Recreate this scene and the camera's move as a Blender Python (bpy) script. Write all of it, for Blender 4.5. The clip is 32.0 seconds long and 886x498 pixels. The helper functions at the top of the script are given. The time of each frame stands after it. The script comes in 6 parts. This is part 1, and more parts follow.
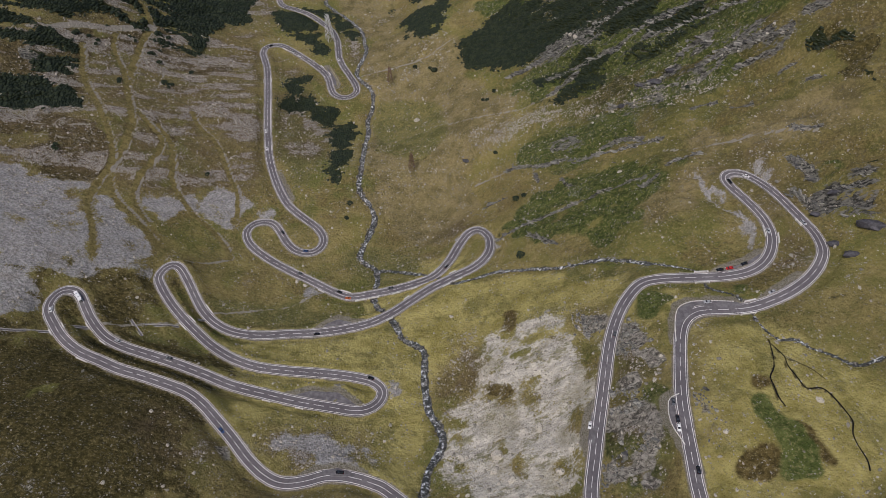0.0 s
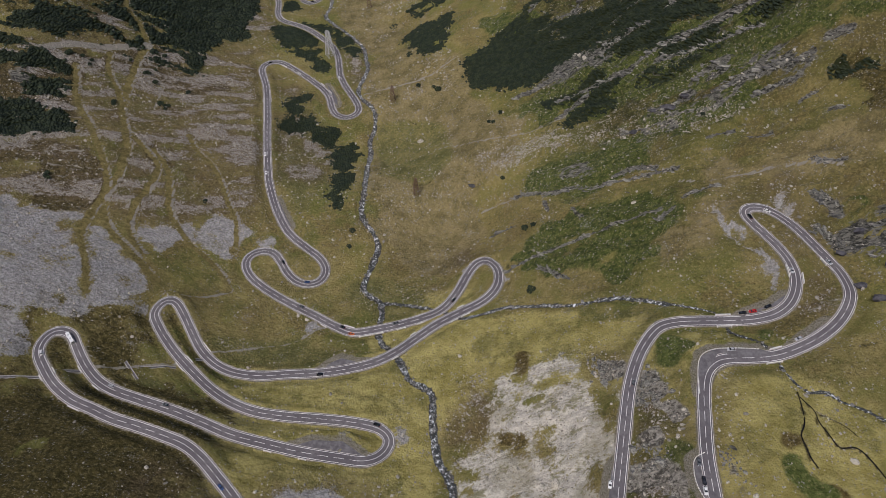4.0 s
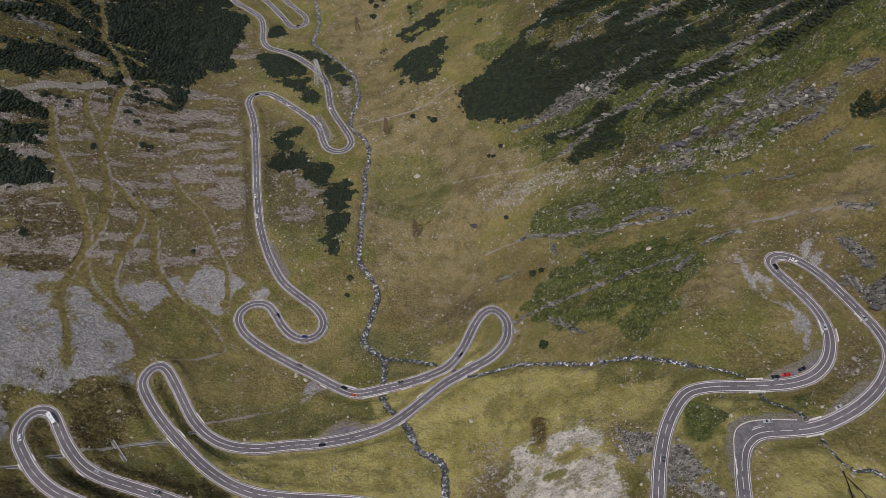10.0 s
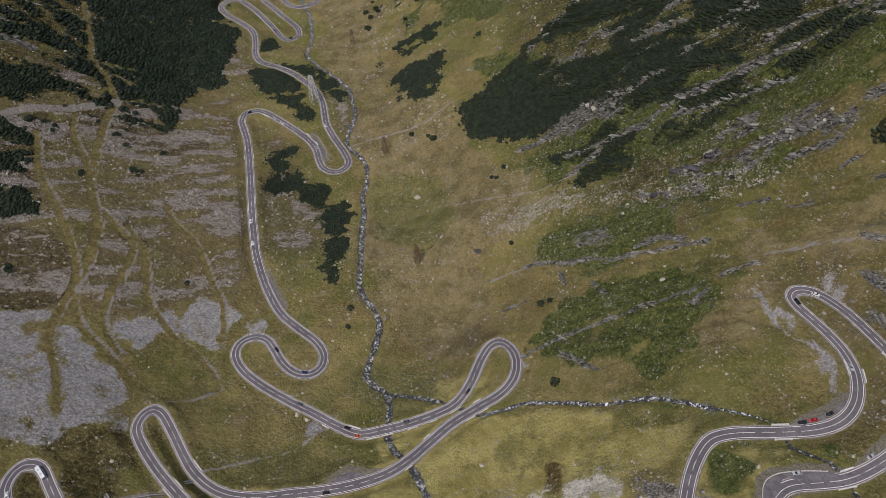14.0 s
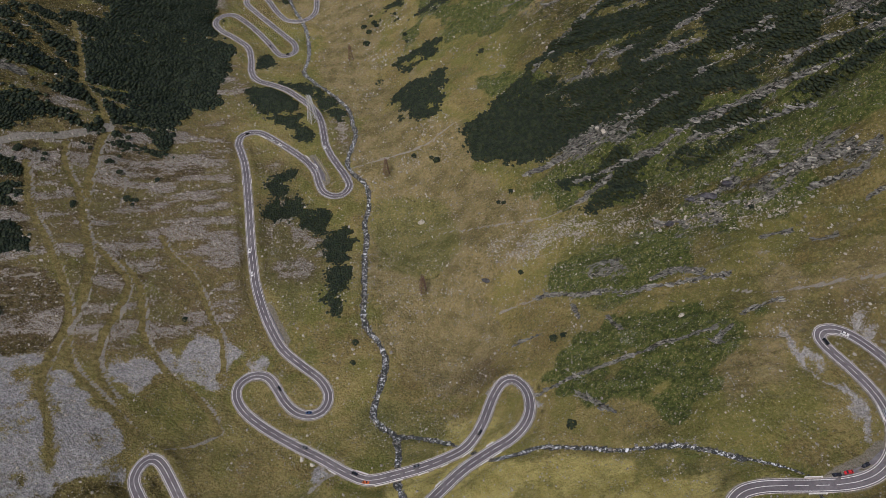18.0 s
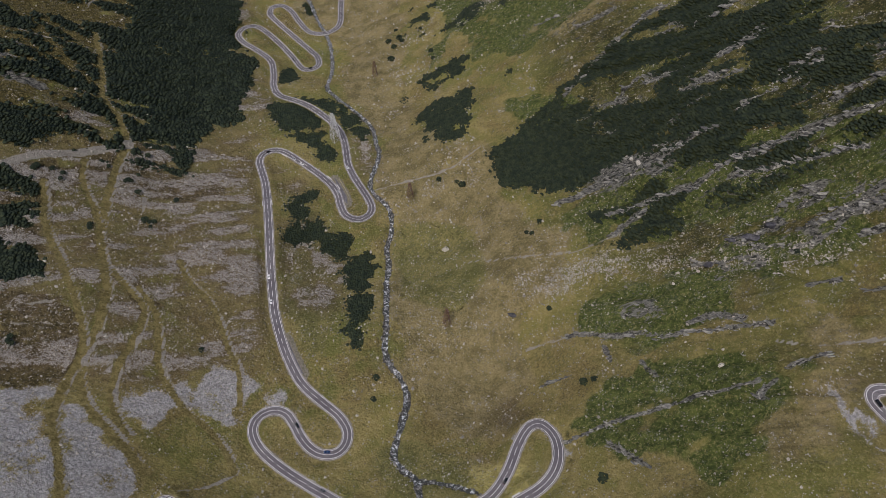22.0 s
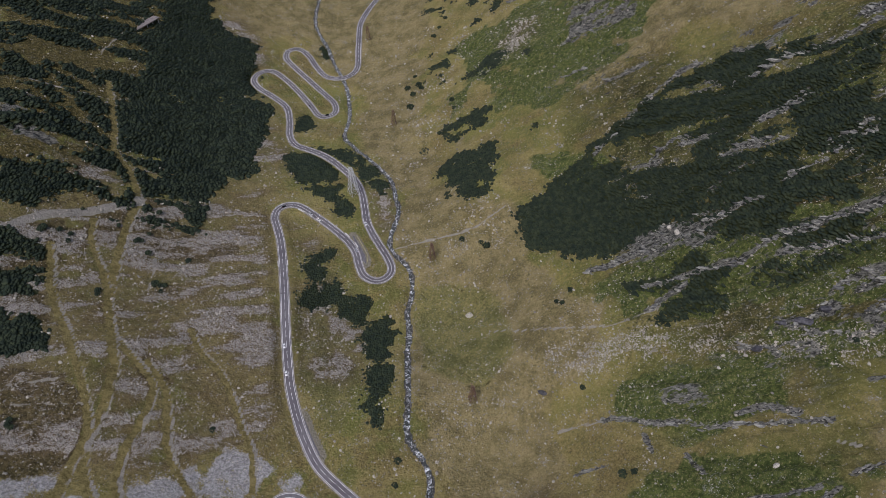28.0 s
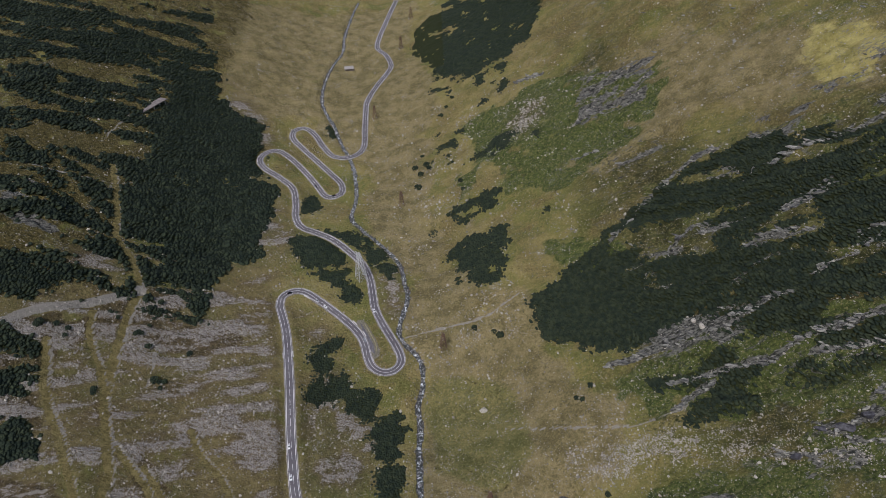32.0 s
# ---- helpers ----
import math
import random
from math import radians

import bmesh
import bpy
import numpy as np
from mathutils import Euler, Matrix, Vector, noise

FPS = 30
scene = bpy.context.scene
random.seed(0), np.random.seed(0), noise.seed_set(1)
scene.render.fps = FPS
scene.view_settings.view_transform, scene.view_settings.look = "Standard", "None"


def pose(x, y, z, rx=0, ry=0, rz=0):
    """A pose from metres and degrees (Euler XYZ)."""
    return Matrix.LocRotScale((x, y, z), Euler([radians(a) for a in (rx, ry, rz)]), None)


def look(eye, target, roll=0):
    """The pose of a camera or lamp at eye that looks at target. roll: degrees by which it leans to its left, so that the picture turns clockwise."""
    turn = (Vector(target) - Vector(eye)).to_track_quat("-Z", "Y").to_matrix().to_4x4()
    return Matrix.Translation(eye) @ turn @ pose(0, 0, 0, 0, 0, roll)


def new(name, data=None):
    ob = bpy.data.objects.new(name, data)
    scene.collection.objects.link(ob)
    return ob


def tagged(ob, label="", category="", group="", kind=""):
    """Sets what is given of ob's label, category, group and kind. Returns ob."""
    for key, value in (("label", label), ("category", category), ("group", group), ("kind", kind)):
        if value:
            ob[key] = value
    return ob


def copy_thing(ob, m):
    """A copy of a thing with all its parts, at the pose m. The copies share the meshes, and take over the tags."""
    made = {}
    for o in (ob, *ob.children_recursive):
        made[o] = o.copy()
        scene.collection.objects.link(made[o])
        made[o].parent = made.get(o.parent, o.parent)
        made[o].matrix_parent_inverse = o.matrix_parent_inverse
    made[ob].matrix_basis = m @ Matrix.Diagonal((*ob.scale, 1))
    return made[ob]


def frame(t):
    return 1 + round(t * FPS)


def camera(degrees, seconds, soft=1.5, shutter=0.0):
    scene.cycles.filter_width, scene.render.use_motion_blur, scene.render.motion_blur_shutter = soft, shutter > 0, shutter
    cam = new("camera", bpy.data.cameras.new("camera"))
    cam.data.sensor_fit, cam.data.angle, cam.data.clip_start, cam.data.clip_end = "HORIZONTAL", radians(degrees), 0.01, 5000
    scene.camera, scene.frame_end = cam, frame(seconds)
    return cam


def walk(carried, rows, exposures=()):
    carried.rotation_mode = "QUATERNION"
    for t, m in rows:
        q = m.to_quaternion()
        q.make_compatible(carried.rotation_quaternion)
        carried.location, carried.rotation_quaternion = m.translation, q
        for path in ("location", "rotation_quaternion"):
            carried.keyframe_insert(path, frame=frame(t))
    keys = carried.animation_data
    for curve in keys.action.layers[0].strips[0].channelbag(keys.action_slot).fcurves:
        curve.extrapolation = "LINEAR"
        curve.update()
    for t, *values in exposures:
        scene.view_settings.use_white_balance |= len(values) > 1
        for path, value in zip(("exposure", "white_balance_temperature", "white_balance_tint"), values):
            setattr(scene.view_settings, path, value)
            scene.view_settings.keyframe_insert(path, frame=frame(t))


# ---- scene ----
cam = camera(63.8, 32.0, soft=0.85)
METRES, EYE, TILT, LEAN, TURN = 250.0, 360.0, -50.8, 0.0, 0.0
ROWS = [
    (0.0, 0.0, 0.0, 0.0, 0.0, 0.0, -0.0),
    (0.5, -0.0035, 0.0096, 0.0119, -0.1, 0.02, 0.12),
    (1.0, -0.0068, 0.0194, 0.0239, -0.2, 0.02, 0.25),
    (1.5, -0.0103, 0.0288, 0.0358, -0.25, 0.02, 0.32),
    (2.0, -0.0142, 0.0385, 0.0479, -0.21, 0.02, 0.25),
    (2.5, -0.0173, 0.0481, 0.0598, -0.05, 0.02, 0.02),
    (3.0, -0.0208, 0.0576, 0.0717, 0.02, 0.01, -0.12),
    (3.5, -0.0239, 0.0672, 0.0836, -0.07, 0.0, -0.04),
    (5.5, -0.0384, 0.1058, 0.1316, -0.51, -0.02, 0.41),
    (6.0, -0.0423, 0.1151, 0.1435, -0.58, 0.01, 0.55),
    (6.5, -0.0464, 0.1246, 0.1551, -0.67, 0.03, 0.68),
    (7.0, -0.0498, 0.1342, 0.1673, -0.74, 0.04, 0.82),
    (7.5, -0.0539, 0.1434, 0.1788, -0.82, 0.07, 0.94),
    (8.0, -0.0566, 0.1534, 0.1909, -0.88, 0.06, 1.08),
    (8.5, -0.0605, 0.163, 0.2025, -0.96, 0.07, 1.2),
    (9.0, -0.0644, 0.1726, 0.2141, -1.05, 0.07, 1.33),
    (9.5, -0.0676, 0.1823, 0.226, -1.11, 0.05, 1.47),
    (10.0, -0.0711, 0.192, 0.238, -1.2, 0.02, 1.58),
    (10.5, -0.0746, 0.2017, 0.25, -1.29, -0.03, 1.7),
    (11.0, -0.0783, 0.2112, 0.2616, -1.38, -0.06, 1.79),
    (11.5, -0.0825, 0.2208, 0.2731, -1.49, -0.09, 1.88),
    (12.0, -0.0858, 0.2307, 0.2853, -1.57, -0.13, 1.98),
    (12.5, -0.0894, 0.2404, 0.2977, -1.61, -0.18, 2.01),
    (13.0, -0.0932, 0.2502, 0.3095, -1.68, -0.19, 2.08),
    (13.5, -0.0973, 0.2596, 0.3213, -1.77, -0.22, 2.18),
    (14.0, -0.1008, 0.2694, 0.3333, -1.84, -0.26, 2.27),
    (14.5, -0.1044, 0.2792, 0.3451, -1.9, -0.29, 2.36),
    (16.5, -0.1176, 0.3182, 0.3896, -2.07, -0.26, 2.69),
    (17.0, -0.1216, 0.3279, 0.4018, -2.12, -0.27, 2.77),
    (17.5, -0.1254, 0.3375, 0.4135, -2.18, -0.27, 2.85),
    (18.0, -0.129, 0.3471, 0.4252, -2.23, -0.27, 2.93),
    (18.5, -0.1332, 0.3567, 0.437, -2.24, -0.27, 2.94),
    (19.0, -0.137, 0.3664, 0.449, -2.09, -0.27, 2.78),
    (19.5, -0.1401, 0.3759, 0.4611, -1.99, -0.27, 2.71),
    (20.0, -0.1438, 0.3856, 0.4728, -1.94, -0.26, 2.67),
    (20.5, -0.1478, 0.3953, 0.4846, -1.87, -0.24, 2.55),
    (21.0, -0.152, 0.4043, 0.4953, -1.67, -0.22, 2.26),
    (21.5, -0.1556, 0.414, 0.5067, -1.34, -0.18, 1.87),
    (22.0, -0.1593, 0.4237, 0.5186, -1.14, -0.17, 1.6),
    (22.5, -0.1635, 0.4331, 0.5303, -1.01, -0.15, 1.43),
    (23.0, -0.1672, 0.4429, 0.5421, -0.86, -0.14, 1.25),
    (23.5, -0.1718, 0.4525, 0.5535, -0.72, -0.12, 1.03),
    (24.0, -0.1748, 0.4623, 0.566, -0.53, -0.14, 0.83),
    (24.5, -0.179, 0.4719, 0.5766, -0.48, -0.1, 0.77),
    (25.0, -0.1832, 0.4815, 0.5878, -0.52, -0.07, 0.81),
    (25.5, -0.1883, 0.4912, 0.5992, -0.56, -0.05, 0.86),
    (27.5, -0.2093, 0.5278, 0.6475, -0.72, 1.04, 0.96),
    (28.0, -0.2131, 0.5372, 0.6577, -0.7, 1.66, 1.0),
    (28.5, -0.2174, 0.5465, 0.6692, -0.7, 2.2, 1.02),
    (29.0, -0.2218, 0.5558, 0.6808, -0.69, 2.76, 1.02),
    (29.5, -0.227, 0.5648, 0.6923, -0.7, 3.35, 1.05),
    (30.0, -0.2313, 0.5742, 0.7039, -0.7, 3.98, 1.08),
    (30.5, -0.236, 0.5834, 0.7153, -0.71, 4.64, 1.1),
    (31.0, -0.2404, 0.5926, 0.7265, -0.7, 5.28, 1.13),
    (31.5, -0.2457, 0.602, 0.7379, -0.73, 5.93, 1.17),
    (32.0, -0.2501, 0.6114, 0.7494, -0.73, 6.66, 1.2),
]
walk(cam, [(t, pose(0, 0, EYE, TILT, LEAN, TURN) @ pose(METRES * x, METRES * y, METRES * z, 90 + pitch, roll, yaw)) for t, x, y, z, yaw, pitch, roll in ROWS],
     exposures=[(0, -0.27, 6260, 15), (21.5, -0.28, 6260, 15), (23, -0.1, 5780, 18), (24, 0.3, 5500, 26), (25, 0.7, 5300, 31), (26.2, 0.73, 5250, 31), (27.5, 0.02, 5680, 21), (28.3, -0.26, 5880, 15), (32, -0.22, 5880, 14)])

# ---- light: high thin cloud, sun from the south ----
SUN_EL, SUN_AZ = 62.0, 215.0          # degrees; azimuth clockwise from +y
world = bpy.data.worlds.new("sky")
scene.world = world
world.use_nodes = True
wn = world.node_tree
sky = wn.nodes.new("ShaderNodeTexSky")
sky.sky_type, sky.sun_disc = "NISHITA", False
sky.sun_elevation, sky.sun_rotation = radians(SUN_EL), radians(SUN_AZ)
sky.air_density, sky.dust_density = 1.0, 3.0
background = wn.nodes["Background"]
background.inputs["Strength"].default_value = 0.135
wn.links.new(sky.outputs["Color"], background.inputs["Color"])
sun = new("sun", bpy.data.lights.new("sun", "SUN"))
sun.data.energy, sun.data.angle, sun.data.color = 2.6, radians(5.0), (1.0, 0.95, 0.88)
saz, sel = radians(SUN_AZ), radians(SUN_EL)
sun.matrix_world = look((400 * math.sin(saz), 400 * math.cos(saz), 900), (400 * math.sin(saz) - math.sin(saz) * math.cos(sel), 400 * math.cos(saz) - math.cos(saz) * math.cos(sel), 900 - math.sin(sel)))


# ---- noise and shapes in plan ----
def lattice(ix, iy, seed):
    h = (ix.astype(np.int64) * 374761393 + iy.astype(np.int64) * 668265263 + seed * 1442695041) & 0xFFFFFFFF
    h = ((h ^ (h >> 13)) * 1274126177) & 0xFFFFFFFF
    return ((h ^ (h >> 16)) & 0xFFFF) / 65535.0


def smooth_noise(x, y, seed=0):
    ix, iy = np.floor(x), np.floor(y)
    fx, fy = x - ix, y - iy
    fx, fy = fx * fx * (3 - 2 * fx), fy * fy * (3 - 2 * fy)
    a, b = lattice(ix, iy, seed), lattice(ix + 1, iy, seed)
    c, d = lattice(ix, iy + 1, seed), lattice(ix + 1, iy + 1, seed)
    return (a + (b - a) * fx) * (1 - fy) + (c + (d - c) * fx) * fy


def fbm(x, y, size, octaves=4, seed=0):
    total, amp, norm = 0.0, 1.0, 0.0
    for o in range(octaves):
        total = total + amp * smooth_noise(x / size * 2**o + 17.3 * o, y / size * 2**o - 9.1 * o, seed + o)
        norm, amp = norm + amp, amp * 0.5
    return total / norm


def step01(a, b, v):
    t = np.clip((v - a) / (b - a), 0, 1)
    return t * t * (3 - 2 * t)


def inside(px, py, poly):
    hit = np.zeros(px.shape, bool)
    for (x0, y0), (x1, y1) in zip(poly, poly[1:] + poly[:1]):
        if y0 == y1:
            continue
        cross = ((y0 > py) != (y1 > py)) & (px < (x1 - x0) * (py - y0) / (y1 - y0) + x0)
        hit ^= cross
    return hit


def spline(points, step=1.5):
    """Evenly spaced points on a smooth curve through the given ones."""
    p = np.array(points, float)
    p = np.vstack([2 * p[0] - p[1], p, 2 * p[-1] - p[-2]])
    out = []
    for i in range(1, len(p) - 2):
        t = np.linspace(0, 1, 14, endpoint=False)[:, None]
        a, b, c, d = p[i - 1], p[i], p[i + 1], p[i + 2]
        out.append(0.5 * (2 * b + (c - a) * t + (2 * a - 5 * b + 4 * c - d) * t**2 + (3 * b - a - 3 * c + d) * t**3))
    q = np.vstack(out + [p[-2:-1]])
    s = np.r_[0, np.cumsum(np.hypot(*np.diff(q, axis=0).T))]
    n = max(2, int(s[-1] / step))
    at = np.linspace(0, s[-1], n)
    q = np.stack([np.interp(at, s, q[:, k]) for k in range(2)], 1)
    for _ in range(3):
        q[1:-1] = 0.25 * q[:-2] + 0.5 * q[1:-1] + 0.25 * q[2:]
    return q


def blurred(v, width):
    k = np.exp(-0.5 * (np.arange(-3 * width, 3 * width + 1) / width) ** 2)
    pad = np.r_[np.full(3 * width, v[0]), v, np.full(3 * width, v[-1])]
    return np.convolve(pad, k / k.sum(), "valid")


def sides_of(line):
    d = np.gradient(line[:, :2], axis=0)
    d /= np.linalg.norm(d, axis=1)[:, None] + 1e-9
    return np.stack([-d[:, 1], d[:, 0]], 1)


# ---- the land: broad form of the valley, with knolls and hollows ----
X0, X1, Y0, Y1 = -520.0, 420.0, 60.0, 1400.0
VALLEY = [
    [21.56, -58.87, 7.79, -6.49, 3.66, -3.44, -1.09],
    [66.79, 53.68, -22.8, -2.31, 1.86, -0.36, 2.68],
    [92.73, 24.22, -18.09, 7.01, -1.14, -2.79, 0.51],
    [-8.83, -10.98, 4.34, 2.82, 0.19, -0.57, 0.23],
    [-13.81, -5.46, 3.11, -4.15, -0.52, 1.3, -0.74],
    [3.2, 3.22, 0.72, -1.32, -0.29, 1, -1.3],
]
KNOLLS = [
    (160, 540, 40, 18.3), (135, 340, 40, 12.6), (135, 165, 40, 15.8), (260, 465, 40, 20.2), (135, 240, 40, 8.3), (-190, 140, 40, 12.6),
    (210, 590, 40, 7.7), (-265, 465, 40, 15.5), (-190, 540, 40, 15.9), (-365, 640, 65, 9.1), (85, 690, 40, 9.5), (-15, 665, 40, 6.9),
    (-90, 440, 40, 2.3), (-265, 315, 40, 9.4), (-165, 740, 40, 4.9), (35, 490, 40, 5.4), (-315, 1140, 65, 7.8), (85, 215, 40, 10.3),
    (35, 365, 40, 3.2), (-340, 565, 40, 3.5), (-265, 140, 65, 10.3), (-65, 465, 40, 9), (-165, 190, 40, 5.2),
]
HOLLOWS = [
    (-15, 165, 40, -9.2), (-40, 340, 65, -9.6), (235, 290, 40, -11.3), (-165, 365, 40, -11.4), (-140, 265, 40, -11), (10, 415, 40, -11.3),
    (-40, 540, 40, -15.8), (-115, 890, 65, -9.1), (-115, 515, 40, -9.6), (235, 390, 40, -8.5), (-65, 740, 40, -8.4), (210, 1140, 65, -8),
    (110, 490, 40, -4.3), (335, 290, 65, -12), (-215, 240, 40, -7.8), (-15, 90, 65, -14.9), (10, 190, 40, -10.5), (-240, 540, 40, -5.7),
    (-265, 365, 40, -3.7), (-190, 915, 65, -6.4), (85, 340, 40, -4.2), (-265, 715, 40, -5.3), (335, 740, 65, -6.9), (-15, 415, 40, -11.8),
    (-90, 315, 40, -4.3),
]


def land(x, y):
    cx, cy = np.clip(x, X0, X1), np.clip(y, Y0, Y1)
    u, v = (cx - (X0 + X1) / 2) / ((X1 - X0) / 2), (cy - (Y0 + Y1) / 2) / ((Y1 - Y0) / 2)
    z = np.polynomial.chebyshev.chebval2d(u, v, np.array(VALLEY))
    for bx, by, r, h in KNOLLS + HOLLOWS:
        z = z + h * np.exp(-((cx - bx) ** 2 + (cy - by) ** 2) / (2 * r * r))
    return z + 0.5 * np.abs(x - cx) + np.where(y < cy, 0.3 * (cy - y), -0.02 * (y - cy))


ROAD_EAST = [
    (63, 46), (69, 58), (68, 75), (67, 92), (69.5, 120.5), (74.5, 141.5), (78.5, 157), (83.5, 176), (88, 193), (93.5, 212),
    (100, 228), (107.5, 241), (117, 251.5), (127, 254), (139, 253), (152, 251), (166, 250), (178, 252), (187.5, 257.5), (194.5, 266),
    (199, 277), (200, 287.5), (198, 298.5), (193, 310.5), (187, 321.5), (184, 328.5),
]
ROAD_EAST += [
    (186, 333), (191.5, 334), (198, 331), (204, 324), (210, 313), (215.5, 298), (219.5, 285), (222, 274.5), (221.5, 262), (216, 251.5),
    (207, 241.5), (195.5, 233), (182.5, 226.5), (169, 222), (156.5, 221), (144.5, 221), (137, 219), (130.5, 213), (126, 202.5), (121, 182.5),
    (117.5, 165.5), (116, 150), (115, 133), (114, 114), (115, 80), (116, 50), (117, 26),
]
ROAD_LOWER = [
    (61.5, 45), (53, 50), (40, 66), (25, 88), (-24.5, 132), (-36.5, 139.5), (-49, 143), (-60.5, 143), (-71, 139), (-81.5, 137),
    (-90.5, 140), (-101, 148.5), (-112.5, 161.5), (-122.5, 172), (-134, 183.5), (-145, 191.5), (-159.5, 197.5), (-173.5, 202.5), (-188.5, 207.5), (-202.5, 214),
    (-216.5, 220.5), (-230, 230.5), (-241, 243), (-247.5, 252.5), (-249, 261), (-246.5, 268.5), (-241.5, 271), (-235, 268.5), (-229.5, 260), (-222, 249.5),
    (-211.5, 239), (-199, 232), (-182, 226), (-163, 219.5), (-143.5, 211.5), (-125, 203.5), (-104, 198), (-84, 194), (-64.5, 192), (-49.5, 191.5),
    (-40, 196.5), (-36.5, 205.5), (-41.5, 212.5), (-50.5, 216), (-64.5, 218.5), (-82, 220), (-100, 221.5), (-118, 225),
]
ROAD_MIDDLE = [
    (-118, 225), (-134.5, 232.5), (-150.5, 244), (-165.5, 258), (-178.5, 271), (-188.5, 282.5), (-197.5, 295), (-202, 304), (-200.5, 313), (-195.5, 317.5),
    (-189.5, 314.5), (-182, 303.5), (-173.5, 289.5), (-165.5, 278), (-154.5, 268), (-141.5, 262), (-124.5, 260), (-105.5, 261.5), (-86.5, 262.5), (-67.5, 265.5),
    (-50.5, 271), (-37, 279.5), (-25.5, 289.5), (-10, 302.5), (6.5, 312), (21, 319.5), (30.5, 328.5), (35.5, 340), (35.5, 353.5),
]
ROAD_MIDDLE += [
    (29.5, 364), (21.5, 364), (13.5, 353.5), (4.5, 334.5), (-6, 320.5), (-18.5, 314), (-35, 309), (-51.5, 306), (-68.5, 304.5), (-82, 311),
    (-100.5, 323.5), (-120, 335.5), (-139.5, 349), (-153, 361.5), (-159.5, 374), (-157.5, 384), (-149, 389.5), (-139.5, 387.5), (-133, 379), (-126, 367.5),
    (-117, 359), (-106.5, 357), (-99, 362), (-97, 372.5), (-103.5, 384.5), (-115, 395), (-128.5, 407.5), (-136.5, 419), (-146.5, 440),
]
ROAD_UPPER = [
    (-146.5, 440), (-156, 467.5), (-160, 485), (-164, 506.5), (-167.5, 528.5), (-171.5, 554), (-177.5, 585.5), (-185, 620.5), (-191.5, 641.5), (-196, 655.5),
    (-195, 668.5), (-186, 675.5), (-174.5, 673.5), (-158, 660.5), (-142, 645.5), (-129, 630.5), (-121.5, 617), (-117.5, 601.5), (-112.5, 590), (-103, 584.5),
    (-94, 587.5), (-89.5, 596.5), (-92.5, 608), (-99.5, 622.5), (-107.5, 639.5), (-114, 657.5), (-117, 676), (-120.5, 696), (-128, 716), (-141.5, 734),
    (-159.5, 753), (-177.5, 765), (-193, 774.5), (-202, 792.5), (-206.5, 822),
]
ROAD_UPPER += [
    (-214, 851.5), (-231, 870), (-248, 883), (-257, 898.5), (-253.5, 916.5), (-241.5, 926), (-225.5, 916), (-207, 894), (-191, 868.5), (-179.5, 848.5),
    (-169, 847.5), (-161.5, 857.5), (-165, 877), (-178.5, 897.5), (-197.5, 922), (-216.5, 944.5), (-230, 963.5), (-229.5, 980), (-218, 986.5), (-204.5, 975),
    (-192.5, 953), (-179, 935), (-162, 932.5), (-149, 940.5), (-143, 955.5), (-144, 988), (-145, 1026.5), (-144.5, 1054.5), (-135, 1091), (-121, 1128),
    (-116, 1152), (-124.5, 1185.5), (-138.5, 1213.5), (-136.5, 1252), (-129, 1302), (-115.5, 1392),
]
STREAM_FAR = [
    (-179, 1392), (-185, 1325), (-190, 1252), (-189.5, 1205), (-200, 1157.5), (-206, 1106.5), (-204, 1054), (-193.5, 1021), (-183, 996.5), (-171, 961),
    (-158, 926.5), (-150.5, 896), (-145, 843.5), (-146, 799), (-133.5, 776), (-116.5, 752), (-103.5, 734.5), (-93.5, 716.5), (-88.5, 689), (-85, 668),
    (-89.5, 644), (-92, 625), (-85, 611), (-76.5, 600), (-72, 587), (-73, 569.5), (-76, 555), (-74, 534), (-75, 511.5), (-73, 461),
]
STREAM_NEAR = [
    (-73, 461), (-74, 438.5), (-70.5, 426), (-62.5, 414.5), (-58.5, 402.5), (-60.5, 385), (-64, 370.5), (-66.5, 356.5), (-60.5, 345), (-52, 336),
    (-49.5, 320), (-50.5, 302.5), (-46.5, 288), (-37, 276.5), (-31.5, 265), (-26, 251.5), (-16, 245.5), (-11.5, 235.5), (-12, 222), (-10.5, 205),
    (-8, 192.5), (-3, 182.5), (0.5, 169.5), (-3, 160), (-7.5, 150), (-9.5, 138.5), (-10, 132), (-10, 123.5), (-13, 101.5),
]
STREAM_EAST = [
    (-51, 336), (-36.5, 332.5), (-19, 325), (2.5, 308.5), (22.5, 307.5), (34.5, 308.5), (53.5, 302.5), (75, 293.5), (85.5, 291.5), (102, 287.5),
    (117, 279), (128, 271.5), (142, 264.5), (152, 254), (153, 242.5), (160.5, 233), (168, 223.5), (169, 217), (170, 207), (173, 199),
    (176, 197), (183, 197), (188, 190), (196, 185), (201, 179), (206, 177), (210, 178), (218, 181),
]
BROOK = [
    (169, 197), (167, 186), (164, 177), (160, 172), (160, 165), (160, 160), (162, 155),
]
BROOK_LONG = [
    (169, 194), (172, 185), (171, 179), (173, 171), (175, 164), (182, 165), (186, 157), (188, 151), (189, 145), (186, 140),
    (186, 133), (187, 126), (186, 121),
]
BROOK_SIDE = [
    (172, 185), (177, 181), (182, 177), (186, 170),
]
TRACK_A = [
    (-366.5, 795.5), (-354, 761.5), (-339.5, 720.5), (-329.5, 689), (-312, 667), (-297, 634), (-297, 611), (-294, 577), (-290, 547), (-285, 520),
    (-274, 494), (-264, 470), (-260, 450), (-259, 433), (-261, 418), (-262, 405), (-259, 389), (-250, 374), (-238, 362), (-228, 353),
    (-219, 344), (-209, 335),
]
